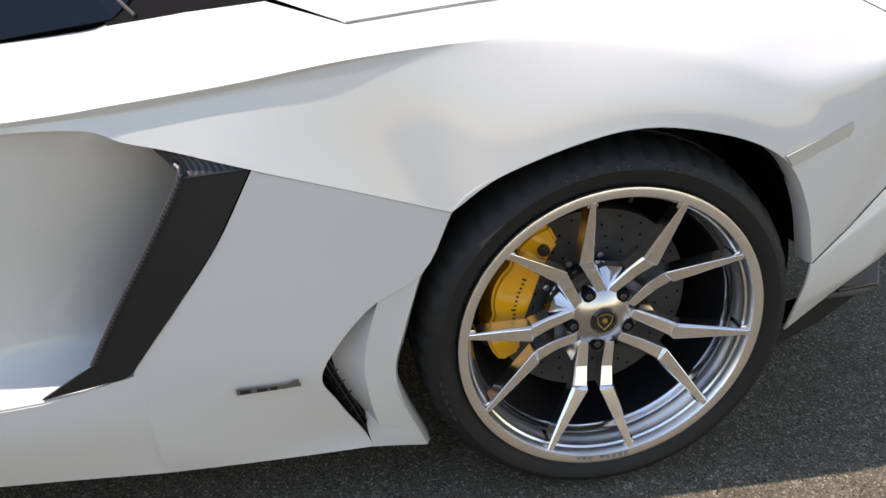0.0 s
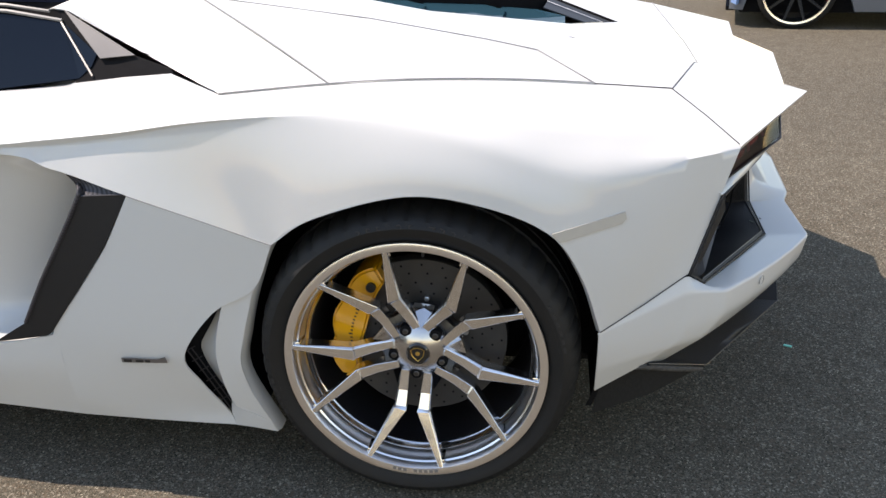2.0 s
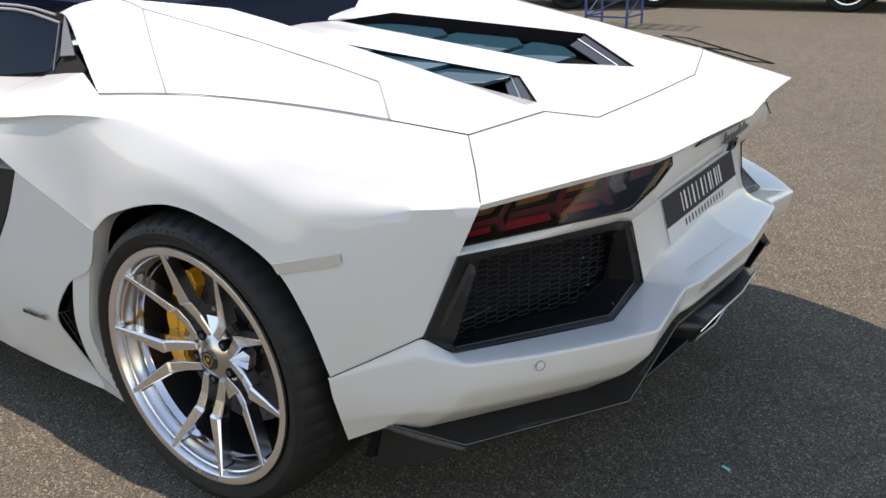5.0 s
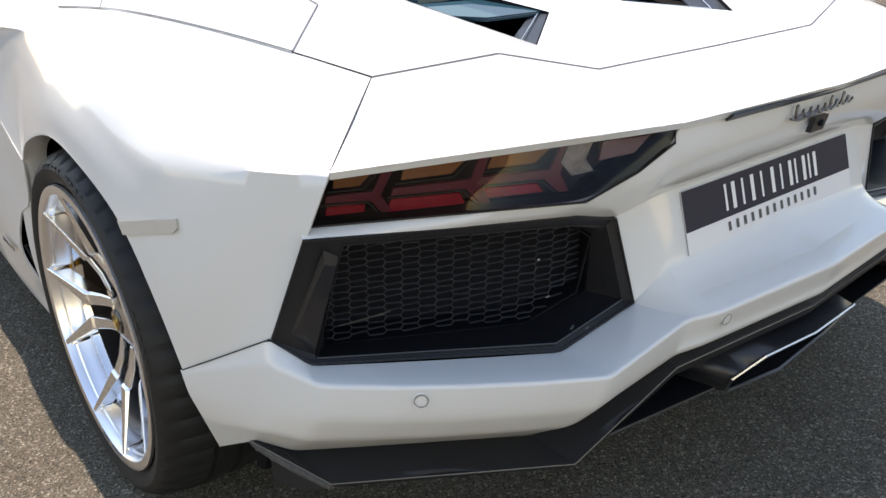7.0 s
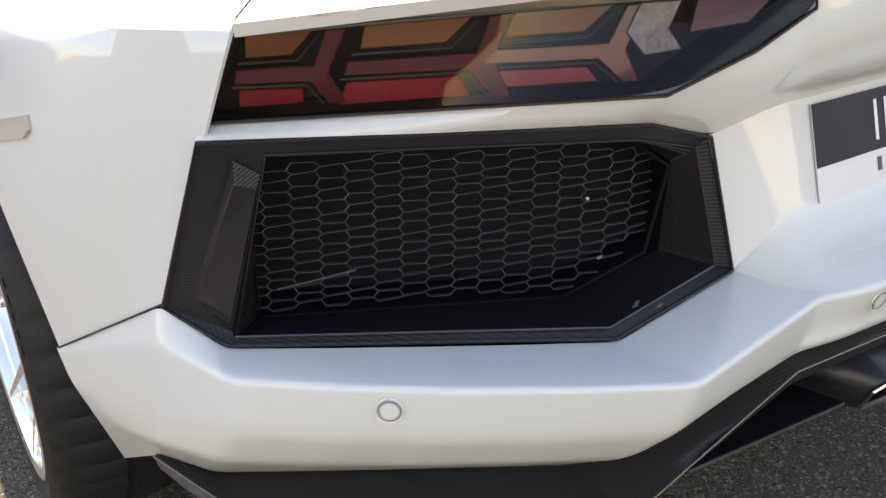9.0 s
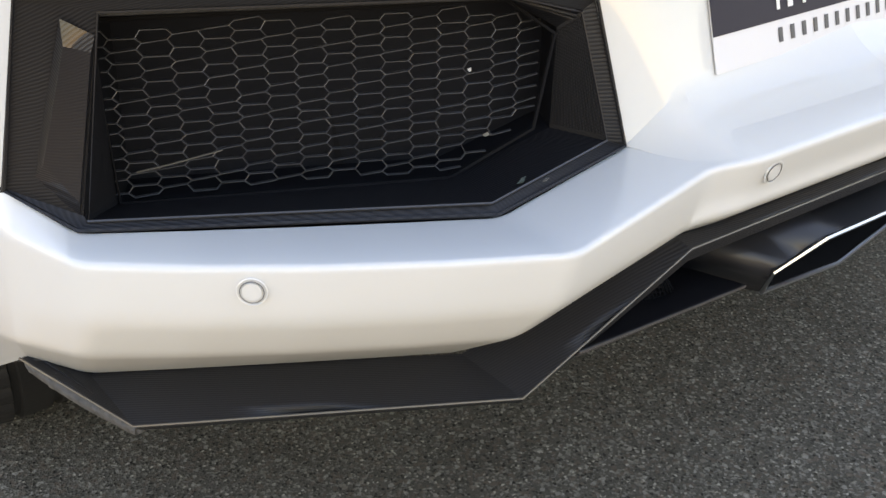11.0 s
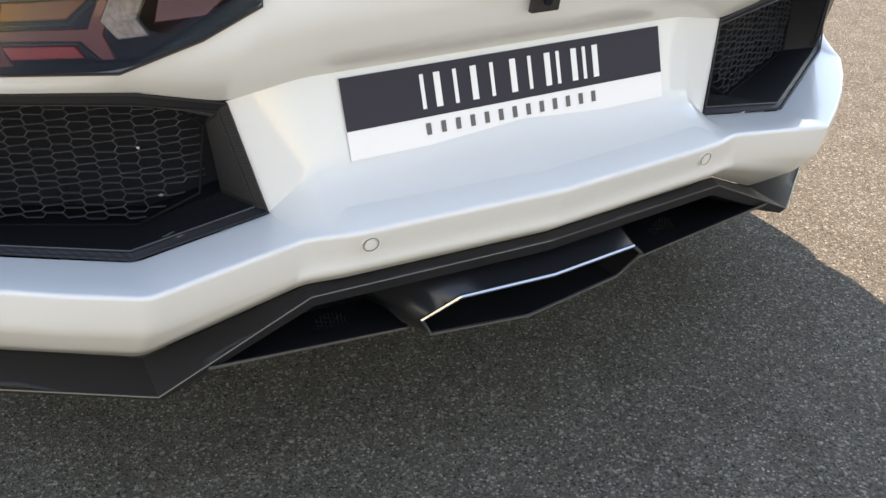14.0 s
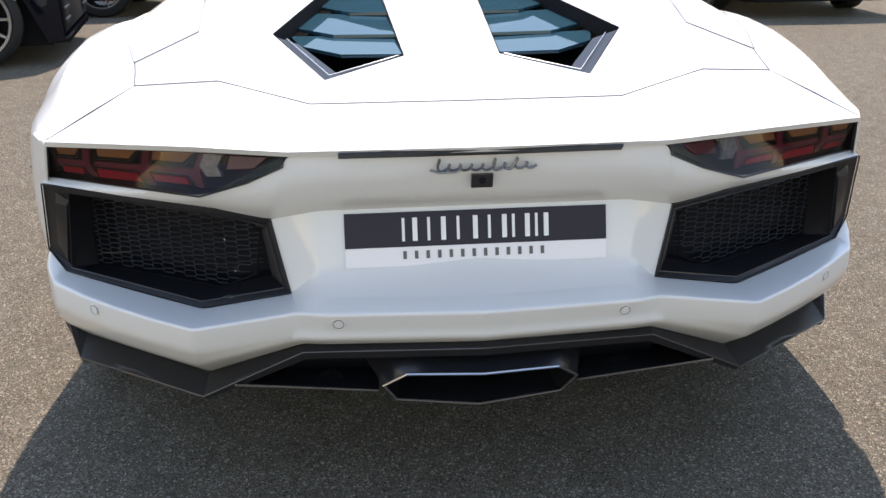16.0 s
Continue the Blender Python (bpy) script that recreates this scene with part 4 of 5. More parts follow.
    lens = [L1, (0.741, -0.590, 0.789), L2, (0.834, -0.363, 0.776), (0.826, -0.432, 0.745), L4, L5]
    base = [Vector(p) + Vector((-0.060, 0.037, 0)) for p in lens]
    bm = bmesh.new()
    strip(bm, lens + [lens[0]], [tuple(p) for p in base] + [tuple(base[0])], s, n=2)
    strip(bm, [tuple(p) for p in base[:3]], [tuple(base[6]), tuple(base[6].lerp(base[5], 0.5)), tuple(base[5])], s, n=2)
    lamp = part("tail_lamp", outward(bm, (1, s, 0)), HOUSING, car, "smoked tail lamp with red and amber blocks")
    bm = bmesh.new()
    strip(bm, [L1, (0.741, -0.590, 0.789), L2], [L5, (0.730, -0.650, 0.712), L4], s)
    strip(bm, [L2, (0.834, -0.363, 0.776), (0.826, -0.432, 0.745), L4], [L2, Vector(L2).lerp(Vector(L4), 0.33), Vector(L2).lerp(Vector(L4), 0.66), L4], s, n=2)
    glass = part("lamp_lens", outward(bm, (1, s, 0)), LENS, lamp, "smoked clear lens")
    glass.visible_shadow = False

    def on_lamp(u, v, d=0.012):
        """A place behind the lens: u runs inwards, v upwards."""
        up = Vector(L1).lerp(Vector((0.824, -0.372, 0.792)), u)
        lo = Vector(L5).lerp(Vector((0.812, -0.470, 0.717)), u)
        return lo.lerp(up, v) + Vector((-d * 0.85, d * 0.52, 0))

    def block(name, material, pts, d=0.012, h=0.008, label=""):
        bm = bmesh.new()
        prism(bm, [on_lamp(u, v, d) for u, v in pts], Vector((0.85, -0.52, 0)) * h, s)
        bmesh.ops.bevel(bm, geom=list(bm.edges), offset=0.0012, segments=1, affect="EDGES")
        part(name, bm, material, lamp, label)

    # three units: amber block over a branching light guide over a red reflector, thin dark trims between
    for a0, a1, top, joint, leg, foot_u, base_v in ((0.012, 0.118, 0.143, 0.160, 0.195, 0.235, 0.10), (0.205, 0.385, 0.420, 0.452, 0.497, 0.560, 0.04), (0.462, 0.640, 0.668, 0.700, 0.752, 0.808, 0.10)):
        block("amber_block", AMBER, [(a0 + 0.020, 0.71), (a1 - 0.008, 0.70), (a1 + 0.004, 0.985), (a0, 0.985)], 0.014, 0.006, "amber indicator block")
        block("light_guide", RED_DARK, [(a0 + 0.012, 0.585), (joint, 0.560), (top, 0.97), (top + 0.034, 0.97), (leg, 0.46), (foot_u + 0.034, base_v), (foot_u, base_v), (joint + 0.012, 0.375), (a0 + 0.022, 0.415)], 0.012, 0.006, "dark red branching light guide")
        block("red_block", RED, [(a0 + 0.050, base_v + 0.02), (foot_u - 0.050, base_v + 0.02), (joint + 0.004, 0.305), (a0 + 0.035, 0.335)], 0.016, 0.006, "red reflector block")
        bm = bmesh.new()
        tube(bm, [on_lamp(u, v, 0.008) for u, v in ((a0 + 0.012, 0.655), (a1 + 0.008, 0.640), (a1 + 0.018, 0.93))], 0.0014, s, 5)
        part("block_trim", bm, BLACK, lamp, "thin dark trim")
        bm = bmesh.new()
        tube(bm, [on_lamp(u, v, 0.008) for u, v in ((a0 + 0.020, 0.375), (joint + 0.008, 0.345), (foot_u - 0.012, base_v + 0.01))], 0.0014, s, 5)
        part("block_trim", bm, BLACK, lamp, "thin dark trim")
    block("reversing_lamp", WHITE_LAMP, [(0.690, 0.985), (0.770, 0.985), (0.800, 0.665), (0.870, 0.42), (0.800, 0.385), (0.716, 0.66)], label="clear prism reversing lamp")
    block("red_block", RED_DARK, [(0.800, 0.970), (0.960, 0.970), (0.960, 0.66), (0.850, 0.60)], label="dark red corner block")
    bm = bmesh.new()
    tube(bm, [Vector(p) + Vector((0.002, -0.001, 0)) for p in lens], 0.0019, s, 5, closed=True)
    part("lamp_seal", bm, BLACK, lamp)

    # diffuser: a carbon blade under the bumper
    blade_top = [(0.490, -0.905, 0.325), (0.533, -0.866, 0.309), (0.754, -0.557, 0.313), (0.848, -0.352, 0.417), (0.887, 0.0, 0.423)]
    blade_tip = [(0.497, -0.918, 0.330), (0.629, -0.857, 0.296), (0.844, -0.555, 0.309), (0.868, -0.350, 0.410), (0.900, 0.0, 0.416)]
    blade_low = [(0.495, -0.912, 0.320), (0.622, -0.850, 0.283), (0.836, -0.550, 0.297), (0.862, -0.345, 0.392), (0.892, 0.0, 0.396)]
    blade_in = [(0.500, -0.880, 0.316), (0.565, -0.800, 0.285), (0.730, -0.520, 0.275), (0.780, -0.330, 0.385), (0.800, 0.0, 0.395)]
    bm = bmesh.new()
    strip(bm, blade_top, blade_tip, s)
    strip(bm, blade_tip, blade_low, s, n=2)
    strip(bm, blade_low, blade_in, s, n=2)
    quad(bm, blade_top[0], blade_tip[0], blade_low[0], blade_in[0], 2, s)
    part("diffuser_blade", outward(bm, (1, s, 0)), CARBON, car, "satin carbon fibre rear diffuser blade", smooth=20)
    # near-black sheet drawn where shade lies under the bumper, behind the wheel
    bm = bmesh.new()
    plate_top = [(0.400, -0.846, 0.262), (0.520, -0.846, 0.290), (0.622, -0.844, 0.288)]
    strip(bm, [(0.388, -0.913, 0.262), (0.496, -0.904, 0.323), (0.626, -0.852, 0.289)], plate_top, s)
    strip(bm, plate_top, [(0.385, -0.838, 0.142), (0.520, -0.838, 0.206), (0.624, -0.838, 0.280)], s)
    part("underfloor_shade", shell(bm, (0, s, -0.2), 0.004), mat("near_black_shade", (0.009, 0.009, 0.009), 0.8, grain=0.7, scale=140, bump=0.5), car, "near-black underfloor sheet in place of the shade behind the wheel")
    bm = bmesh.new()
    for k, p in enumerate(spline([(0.470, -0.902, 0.314), (0.500, -0.905, 0.316), (0.560, -0.880, 0.299), (0.618, -0.849, 0.283)], 6)):
        bmesh.ops.create_icosphere(bm, subdivisions=1, radius=0.0080 + 0.0025 * math.sin(k * 2.3), matrix=Matrix.Translation(mirrored(p, s)))
    tube(bm, spline([(0.470, -0.902, 0.314), (0.500, -0.905, 0.316), (0.560, -0.880, 0.299), (0.618, -0.849, 0.283)], 6), 0.0085, s, 7)
    part("chipped_edge", bm, mat("stone_chipped_edge", (0.055, 0.053, 0.050), 0.75, grain=0.8, scale=120, bump=0.8), car, "thick stone-chipped front edge of the diffuser blade", smooth=60)
    bm = bmesh.new()
    tube(bm, blade_tip, 0.0013, s, 5)
    part("blade_edge", bm, CARBON_EDGE, car, "glossy carbon edge, lighter for its painted highlight")
    bm = bmesh.new()
    strip(bm, [(0.730, -0.520, 0.300), (0.785, -0.330, 0.400), (0.810, 0.0, 0.412)], [(0.640, -0.520, 0.235), (0.640, -0.330, 0.250), (0.650, 0.0, 0.260)], s)
    quad(bm, (0.851, -0.490, 0.337), (0.849, -0.205, 0.305), (0.660, -0.205, 0.275), (0.660, -0.530, 0.285), 3, s)
    part("diffuser_tunnel", shell(bm, (1, 0, 0.5), 0.004), BLACK, car, "black diffuser tunnel")
    bm = bmesh.new()
    tube(bm, [(0.853, -0.490, 0.338), (0.851, -0.210, 0.306)], 0.0018, s)
    part("tunnel_edge", bm, CARBON_EDGE, car)
    # round mesh of the gearbox cooler at the back of the tunnel
    bm = bmesh.new()
    mc, mr = Vector((0.795, -0.305, 0.303)), 0.027
    for k in range(-4, 5):
        o = k * 0.0060
        h = math.sqrt(mr * mr - o * o)
        tube(bm, [mc + Vector((0.010 * (o / mr), o, -h)), mc + Vector((0.012, o, 0)), mc + Vector((0.0, o, h))], 0.0007, s, 4)
        tube(bm, [mc + Vector((0, -h, o)), mc + Vector((0.012, 0, o)), mc + Vector((0, h, o))], 0.0007, s, 4)
    part("tunnel_mesh", bm, BLACK_MATT, car, "round black wire mesh in the diffuser tunnel")

# exhaust tip: a flat six-cornered outlet
tip = [(0.875, -0.196, 0.330), (0.905, -0.150, 0.370), (0.912, 0.0, 0.366), (0.905, 0.150, 0.370), (0.875, 0.196, 0.330), (0.850, 0.170, 0.282), (0.853, 0.0, 0.262), (0.850, -0.170, 0.282)]
bm = bmesh.new()
tube(bm, tip, 0.0030, -1, 6, closed=True)
exhaust = part("exhaust_tip", bm, CHROME, car, "flat six-cornered exhaust tip with a bright rim")
bm = bmesh.new()
body = [(p[0] - 0.16, p[1] * 1.25, 0.33 + (p[2] - 0.33) * 1.5) for p in tip]
strip(bm, tip + [tip[0]], body + [body[0]], -1, n=3)
part("exhaust_shroud", shell(bm, (0, 0, -1), 0.003), mat("black_gloss_shroud", (0.014, 0.014, 0.016), 0.42, coat=0.1, rough_var=0.08), exhaust, "black satin exhaust shroud", smooth=85)
bm = bmesh.new()
quad(bm, (0.790, -0.40, 0.404), (0.790, 0.40, 0.404), (0.690, 0.40, 0.235), (0.690, -0.40, 0.235), 3)
part("tunnel_back", shell(bm, (1, 0, 0), 0.003), BLACK, car, "black plate behind the exhaust")
bm = bmesh.new()
inn = [(p[0] - 0.12, p[1] * 0.93, 0.325 + (p[2] - 0.325) * 0.85) for p in tip]
strip(bm, [(p[0] - 0.001, p[1] * 0.97, 0.328 + (p[2] - 0.328) * 0.93) for p in tip + [tip[0]]], inn + [inn[0]], -1, n=2)
bm.faces.new([bm.verts.new(p) for p in inn])
part("exhaust_inside", outward(bm, (1, 0, 0)), BLACK_MATT, exhaust, "sooty exhaust inside")
bm = bmesh.new()
quad(bm, (0.858, -0.35, 0.404), (0.858, 0.35, 0.404), (0.74, 0.33, 0.36), (0.74, -0.33, 0.36), 3)
part("exhaust_bulkhead", shell(bm, (0, 0, -1), 0.004), BLACK, car)

# plate, script, camera box, deck gap
def fascia(y, z, lift=0.0):
    """A place on the plate's slope."""
    return Vector((0.779 + (0.661 - z) * 0.285 + lift, y, z))


bm = bmesh.new()
prism(bm, [fascia(-0.26, 0.661, -0.0005), fascia(0.26, 0.661, -0.0005), fascia(0.26, 0.558, -0.0005), fascia(-0.26, 0.558, -0.0005)], (0.0012, 0, 0.0003))
plate = tagged(part("show_plate", bm, PLATE, None), "white show plate with dark grey band on the car's tail", "number plate")
bm = bmesh.new()
prism(bm, [fascia(-0.26, 0.661, 0.0012), fascia(0.26, 0.661, 0.0012), fascia(0.26, 0.595, 0.0012), fascia(-0.26, 0.595, 0.0012)], (0.0006, 0, 0))
part("dark_band", bm, BAND, plate, "dark grey upper band")
for k, w in enumerate((0.040, 0.052, 0.062, 0.054, 0.050, 0.034)):
    y0 = -0.148 + (0, 0.050, 0.108, 0.170, 0.218, 0.264)[k] * 1.0
    for y1, w1 in ((y0, 0.0055), (y0 + w * 0.52, 0.0095)):
        bm = bmesh.new()
        prism(bm, [fascia(y1, 0.650, 0.0022), fascia(y1 + w1, 0.650, 0.0022), fascia(y1 + w1, 0.606, 0.0022), fascia(y1, 0.606, 0.0022)], (0.0006, 0, 0))
        part("large_bar", bm, TEXT_WHITE, plate)
for k in range(13):
    y0 = -0.147 + k * 0.0228
    bm = bmesh.new()
    prism(bm, [fascia(y0, 0.587, 0.0016), fascia(y0 + 0.007, 0.587, 0.0016), fascia(y0 + 0.007, 0.572, 0.0016), fascia(y0, 0.572, 0.0016)], (0.0006, 0, 0))
    part("small_bar", bm, TEXT_GREY, plate)

bm = bmesh.new()
wave = []
for k in range(150):
    f = k / 149
    y = -0.088 + 0.184 * f
    a = f * 2 * math.pi * 9
    tall = 0.011 if k < 14 or 84 < k < 96 or 112 < k < 122 else 0.0055
    wave.append(Vector((0.864 - 0.05 * abs(y), y + 0.0050 * math.cos(a) + 0.35 * tall * math.sin(a), 0.772 + tall * math.sin(a) + (0.004 if tall > 0.01 else 0.0))))
tube(bm, wave, 0.0026)
tube(bm, [(0.860, -0.097, 0.768), (0.862, -0.080, 0.763), (0.8635, -0.05, 0.764), (0.8635, -0.04, 0.769)], 0.0022)
part("script_badge", bm, mat("dark_chrome_script", (0.13, 0.13, 0.135), 0.3, metal=0.8), car, "grey chrome looping script badge")
bm = bmesh.new()
prism(bm, [(0.853, -0.020, 0.757), (0.853, 0.020, 0.757), (0.846, 0.020, 0.730), (0.846, -0.020, 0.730)], (0.010, 0, 0))
box_ob = part("reversing_camera", bm, BLACK, car, "small black reversing camera")
bm = bmesh.new()
disc(bm, (0, 0, 0), 0.006, 0.0, 0.003, 16)
bmesh.ops.rotate(bm, cent=(0, 0, 0), matrix=Matrix.Rotation(radians(-90), 3, "Z"), verts=bm.verts)
bmesh.ops.translate(bm, vec=(0.8595, 0, 0.745), verts=bm.verts)
part("camera_lens", bm, DARK_GLASS, box_ob)
bm = bmesh.new()
strip(bm, [(0.862, -0.262, 0.803), (0.889, 0, 0.811), (0.862, 0.262, 0.803)], [(0.850, -0.262, 0.792), (0.872, 0, 0.797), (0.850, 0.262, 0.792)], n=4)
part("tail_slot", shell(bm, (1, 0, 0), 0.004), BLACK, car, "black slot under the tail lip")

# roof, rear window and the rest of the shell that closes the car
bm = bmesh.new()
loft([[(-1.75, -0.56, 1.07), (-1.75, 0, 1.10), (-1.75, 0.56, 1.07)], [(-1.2, -0.585, 1.092), (-1.2, 0, 1.125), (-1.2, 0.585, 1.092)],
      [(-0.9, -0.575, 1.085), (-0.9, 0, 1.118), (-0.9, 0.575, 1.085)], [(-0.62, -0.52, 1.065), (-0.62, 0, 1.090), (-0.62, 0.52, 1.065)]], 6, bm=bm)
part("roof", shell(bm, (0, 0, 1), 0.02), NAVY, car, "dark navy removable roof panel")
bm = bmesh.new()
quad(bm, (-0.62, -0.53, 1.068), (-0.62, 0.53, 1.068), (-0.50, 0.40, 0.965), (-0.50, -0.40, 0.965), 4)
part("rear_window", shell(bm, (1, 0, 0.5), 0.006), DARK_GLASS, car, "dark rear window")
# nose: a low bonnet between two wings, arched over the front wheels
STATIONS = spline([(-1.74, 0.930, 0.800), (-2.10, 0.955, 0.790), (-2.45, 0.985, 0.785), (-2.70, 0.995, 0.760), (-3.00, 0.985, 0.690), (-3.30, 0.930, 0.580), (-3.50, 0.820, 0.470), (-3.58, 0.700, 0.420)], 5)
grid = []
for p in STATIONS:
    x, half, crown = p
    d = abs(x + 2.70)
    hem = 0.19 + (max(0.0, math.sqrt(0.40 ** 2 - d * d) + 0.352 - 0.19) if d < 0.40 else 0.0)
    hem = min(hem, crown - 0.04)
    wing = crown + 0.035 * math.exp(-((x + 2.70) / 0.45) ** 2)
    row = [(-half + 0.07, hem), (-half + 0.004, hem), (-half, (hem + wing) * 0.5), (-half + 0.035, wing - 0.05), (-half + 0.15, wing), (-half * 0.55, crown - 0.015), (0.0, crown)]
    grid.append([Vector((x, y, z)) for y, z in row + [(-y, z) for y, z in row[-2::-1]]])
bm = bmesh.new()
sheet(bm, grid)
bm.faces.new([bm.verts.new(p) for p in grid[-1]])
part("front_body", outward(bm, (0, 0, 1)), PAINT, car, smooth=45)
for s in SIDES:
    bm = bmesh.new()
    quad(bm, (-2.45, -0.62, 0.80), (-1.75, -0.56, 1.07), (-1.74, -0.60, 1.01), (-1.74, -0.70, 0.835), 3, s)
    quad(bm, (-2.45, -0.62, 0.80), (-1.74, -0.70, 0.835), (-1.74, -0.86, 0.78), (-2.45, -0.80, 0.78), 3, s)
    part("front_quarter_window", shell(bm, (0, s, 0.3), 0.005), DARK_GLASS, car, "dark front quarter window")
bm = bmesh.new()
quad(bm, (-2.45, -0.62, 0.80), (-2.45, 0.62, 0.80), (-1.75, 0.56, 1.07), (-1.75, -0.56, 1.07), 4)
part("windscreen", shell(bm, (-0.5, 0, 1), 0.006), DARK_GLASS, car)
bm = bmesh.new()
box(bm, (-3.3, -0.60, 0.14), (0.40, 0.60, 0.30), 0.02)
part("underbody", bm, BLACK_MATT, car, "black underbody")
# unseen floor, added to keep sun from leaking through the open shell
bm = bmesh.new()
prism(bm, [(-3.40, -0.80, 0.17), (-2.40, -0.84, 0.17), (-1.75, -0.87, 0.19), (-1.0, -0.93, 0.20), (-0.45, -0.92, 0.20), (-0.45, 0.92, 0.20), (-1.0, 0.93, 0.20), (-1.75, 0.87, 0.19), (-2.40, 0.84, 0.17), (-3.40, 0.80, 0.17)], (0, 0, 0.05))
part("floor_pan", bm, BLACK_MATT, car, "unseen black floor pan that blocks leaking sun")
bm = bmesh.new()
box(bm, (-0.60, -0.60, 0.30), (0.60, 0.60, 0.76), 0.02)
part("engine_block", bm, BLACK_MATT, car, "dark engine bay body")


# ---- wheels ----
RUBBER_MARK = mat("raised_tyre_marking", (0.015, 0.015, 0.016), 0.6, grain=0.2)


def glyph(ch, a, hub):
    """One raised letter on the tyre's sidewall at the angle a, its head outwards."""
    cu = bpy.data.curves.new("letter", "FONT")
    cu.body, cu.size, cu.extrude, cu.align_x = ch, 0.026, 0.0008, "CENTER"
    tmp = bpy.data.objects.new("letter", cu)
    me = bpy.data.meshes.new_from_object(tmp)
    bpy.data.objects.remove(tmp)
    bpy.data.curves.remove(cu)
    e, l = Vector((math.cos(a), 0, math.sin(a))), Vector((math.sin(a), 0, -math.cos(a)))
    for v in me.vertices:
        x, y, z = v.co
        v.co = e * (0.307 + y) + l * x + Vector((0, -1.0022 + abs(0.307 + y - 0.316) * 0.2 - z, 0))
    me.materials.clear()
    me.materials.append(RUBBER_MARK)
    ob = new("letter", me)
    ob.parent = hub
    return ob


def sports_wheel(at, name="rear_wheel"):
    """A ten-spoke forged wheel, its outer face towards -y."""
    hub = thing(name, "", "")
    hub.parent = car
    c = (0, 0, 0)
    prof = [(0.272, -0.980), (0.286, -0.990), (0.300, -1.000), (0.316, -1.003), (0.330, -0.996), (0.3405, -0.980), (0.3475, -0.958), (0.3515, -0.930),
            (0.3535, -0.915), (0.3475, -0.913), (0.3475, -0.905), (0.3540, -0.903), (0.3545, -0.865), (0.3485, -0.863), (0.3485, -0.853), (0.3545, -0.851), (0.3540, -0.805),
            (0.3475, -0.803), (0.3475, -0.793), (0.3535, -0.790), (0.3500, -0.735), (0.340, -0.700), (0.300, -0.685), (0.270, -0.700)]
    bm = bmesh.new()
    lathe(bm, prof, 240, c, dent=lambda i, j: 0.005 if i % 5 == 0 and j in (5, 6, 7, 8) else 0.0)
    part("tyre", bm, RUBBER, hub, "wide low-profile black tyre")
    # raised size marking on the sidewall, maker's lettering as plain bars
    for k, ch in enumerate("355/25 ZR21"):
        if ch != " ":
            glyph(ch, radians(108 - k * 3.9), hub)
    for a0, n in ((-172, 5), (8, 6)):
        for k in range(n):
            a, b = radians(a0 + k * 3.6), radians(a0 + k * 3.6 + 2.2)
            bm = bmesh.new()
            pts = [Vector((r * math.cos(q), -1.0020 + abs(r - 0.316) * 0.20, r * math.sin(q))) for r, q in ((0.309, a), (0.309, b), (0.324, b), (0.324, a))]
            prism(bm, pts, (0, -0.0012, 0))
            part("sidewall_bar", bm, RUBBER_MARK, hub)
    bm = bmesh.new()
    lathe(bm, [(0.2845, -0.994), (0.2840, -1.000), (0.2790, -1.0015), (0.2670, -0.999), (0.2638, -0.993), (0.2620, -0.982), (0.2588, -0.979), (0.2565, -0.964), (0.2540, -0.961), (0.2522, -0.946)], 120, c)
    part("rim", bm, LIP, hub, "brushed and polished alloy rim")
    bm = bmesh.new()
    lathe(bm, [(0.2524, -0.947), (0.2500, -0.943), (0.2478, -0.934), (0.2450, -0.931)], 96, c)
    part("rim_step", bm, POLISH, hub, "mirror polished inner step of the rim")
    bm = bmesh.new()
    lathe(bm, [(0.2452, -0.932), (0.2420, -0.72), (0.2500, -0.71), (0.262, -0.71)], 96, c)
    part("rim_barrel", bm, BLACK, hub, "dark inner barrel of the rim")
    bm = bmesh.new()
    for k in range(9):
        a, b = radians(-103 + k * 2.5), radians(-103 + k * 2.5 + 1.6)
        if k == 3:
            continue
        prism(bm, [Vector((r * math.cos(q), -1.0012, r * math.sin(q))) for r, q in ((0.2695, a), (0.2695, b), (0.2765, b), (0.2765, a))], (0, -0.0008, 0))
    part("rim_bars", bm, mat("etched_grey", (0.30, 0.30, 0.30), 0.5, metal=0.6), hub, "etched grey bars on the rim")
    bm = bmesh.new()
    tube(bm, [Vector((r * math.cos(1.466), y, r * math.sin(1.466))) for r, y in ((0.262, -0.972), (0.254, -0.974), (0.246, -0.970))], 0.0034, -1, 8)
    part("tyre_valve", bm, BLACK, hub, "short black tyre valve")
    # hub face
    bm = bmesh.new()
    lathe(bm, [(0.026, -0.946), (0.030, -0.9455), (0.040, -0.941), (0.054, -0.935), (0.066, -0.926), (0.071, -0.912), (0.072, -0.89), (0.02, -0.89)], 60, c)
    part("hub_face", bm, HUB, hub)
    bm = bmesh.new()
    lathe(bm, [(0.03, -0.912), (0.088, -0.908), (0.092, -0.90), (0.085, -0.86), (0.02, -0.86)], 48, c)
    part("hub_back", bm, STEEL, hub, "dark hub behind the spokes")
    for k in range(5):
        h = radians(46.4 + 72 * k)
        e = Vector((math.cos(h), 0, math.sin(h)))
        l = Vector((-math.sin(h), 0, math.cos(h)))
        bm = bmesh.new()
        lathe(bm, [(0.0005, -0.9385), (0.0118, -0.9385), (0.0132, -0.9370), (0.0132, -0.905)], 20, e * 0.056)
        part("lug_hole", bm, BLACK_MATT, hub, "dark lug recess")
        bm = bmesh.new()
        lathe(bm, [(0.0005, -0.941), (0.0055, -0.941), (0.0070, -0.9395), (0.0070, -0.930)], 6, e * 0.056)
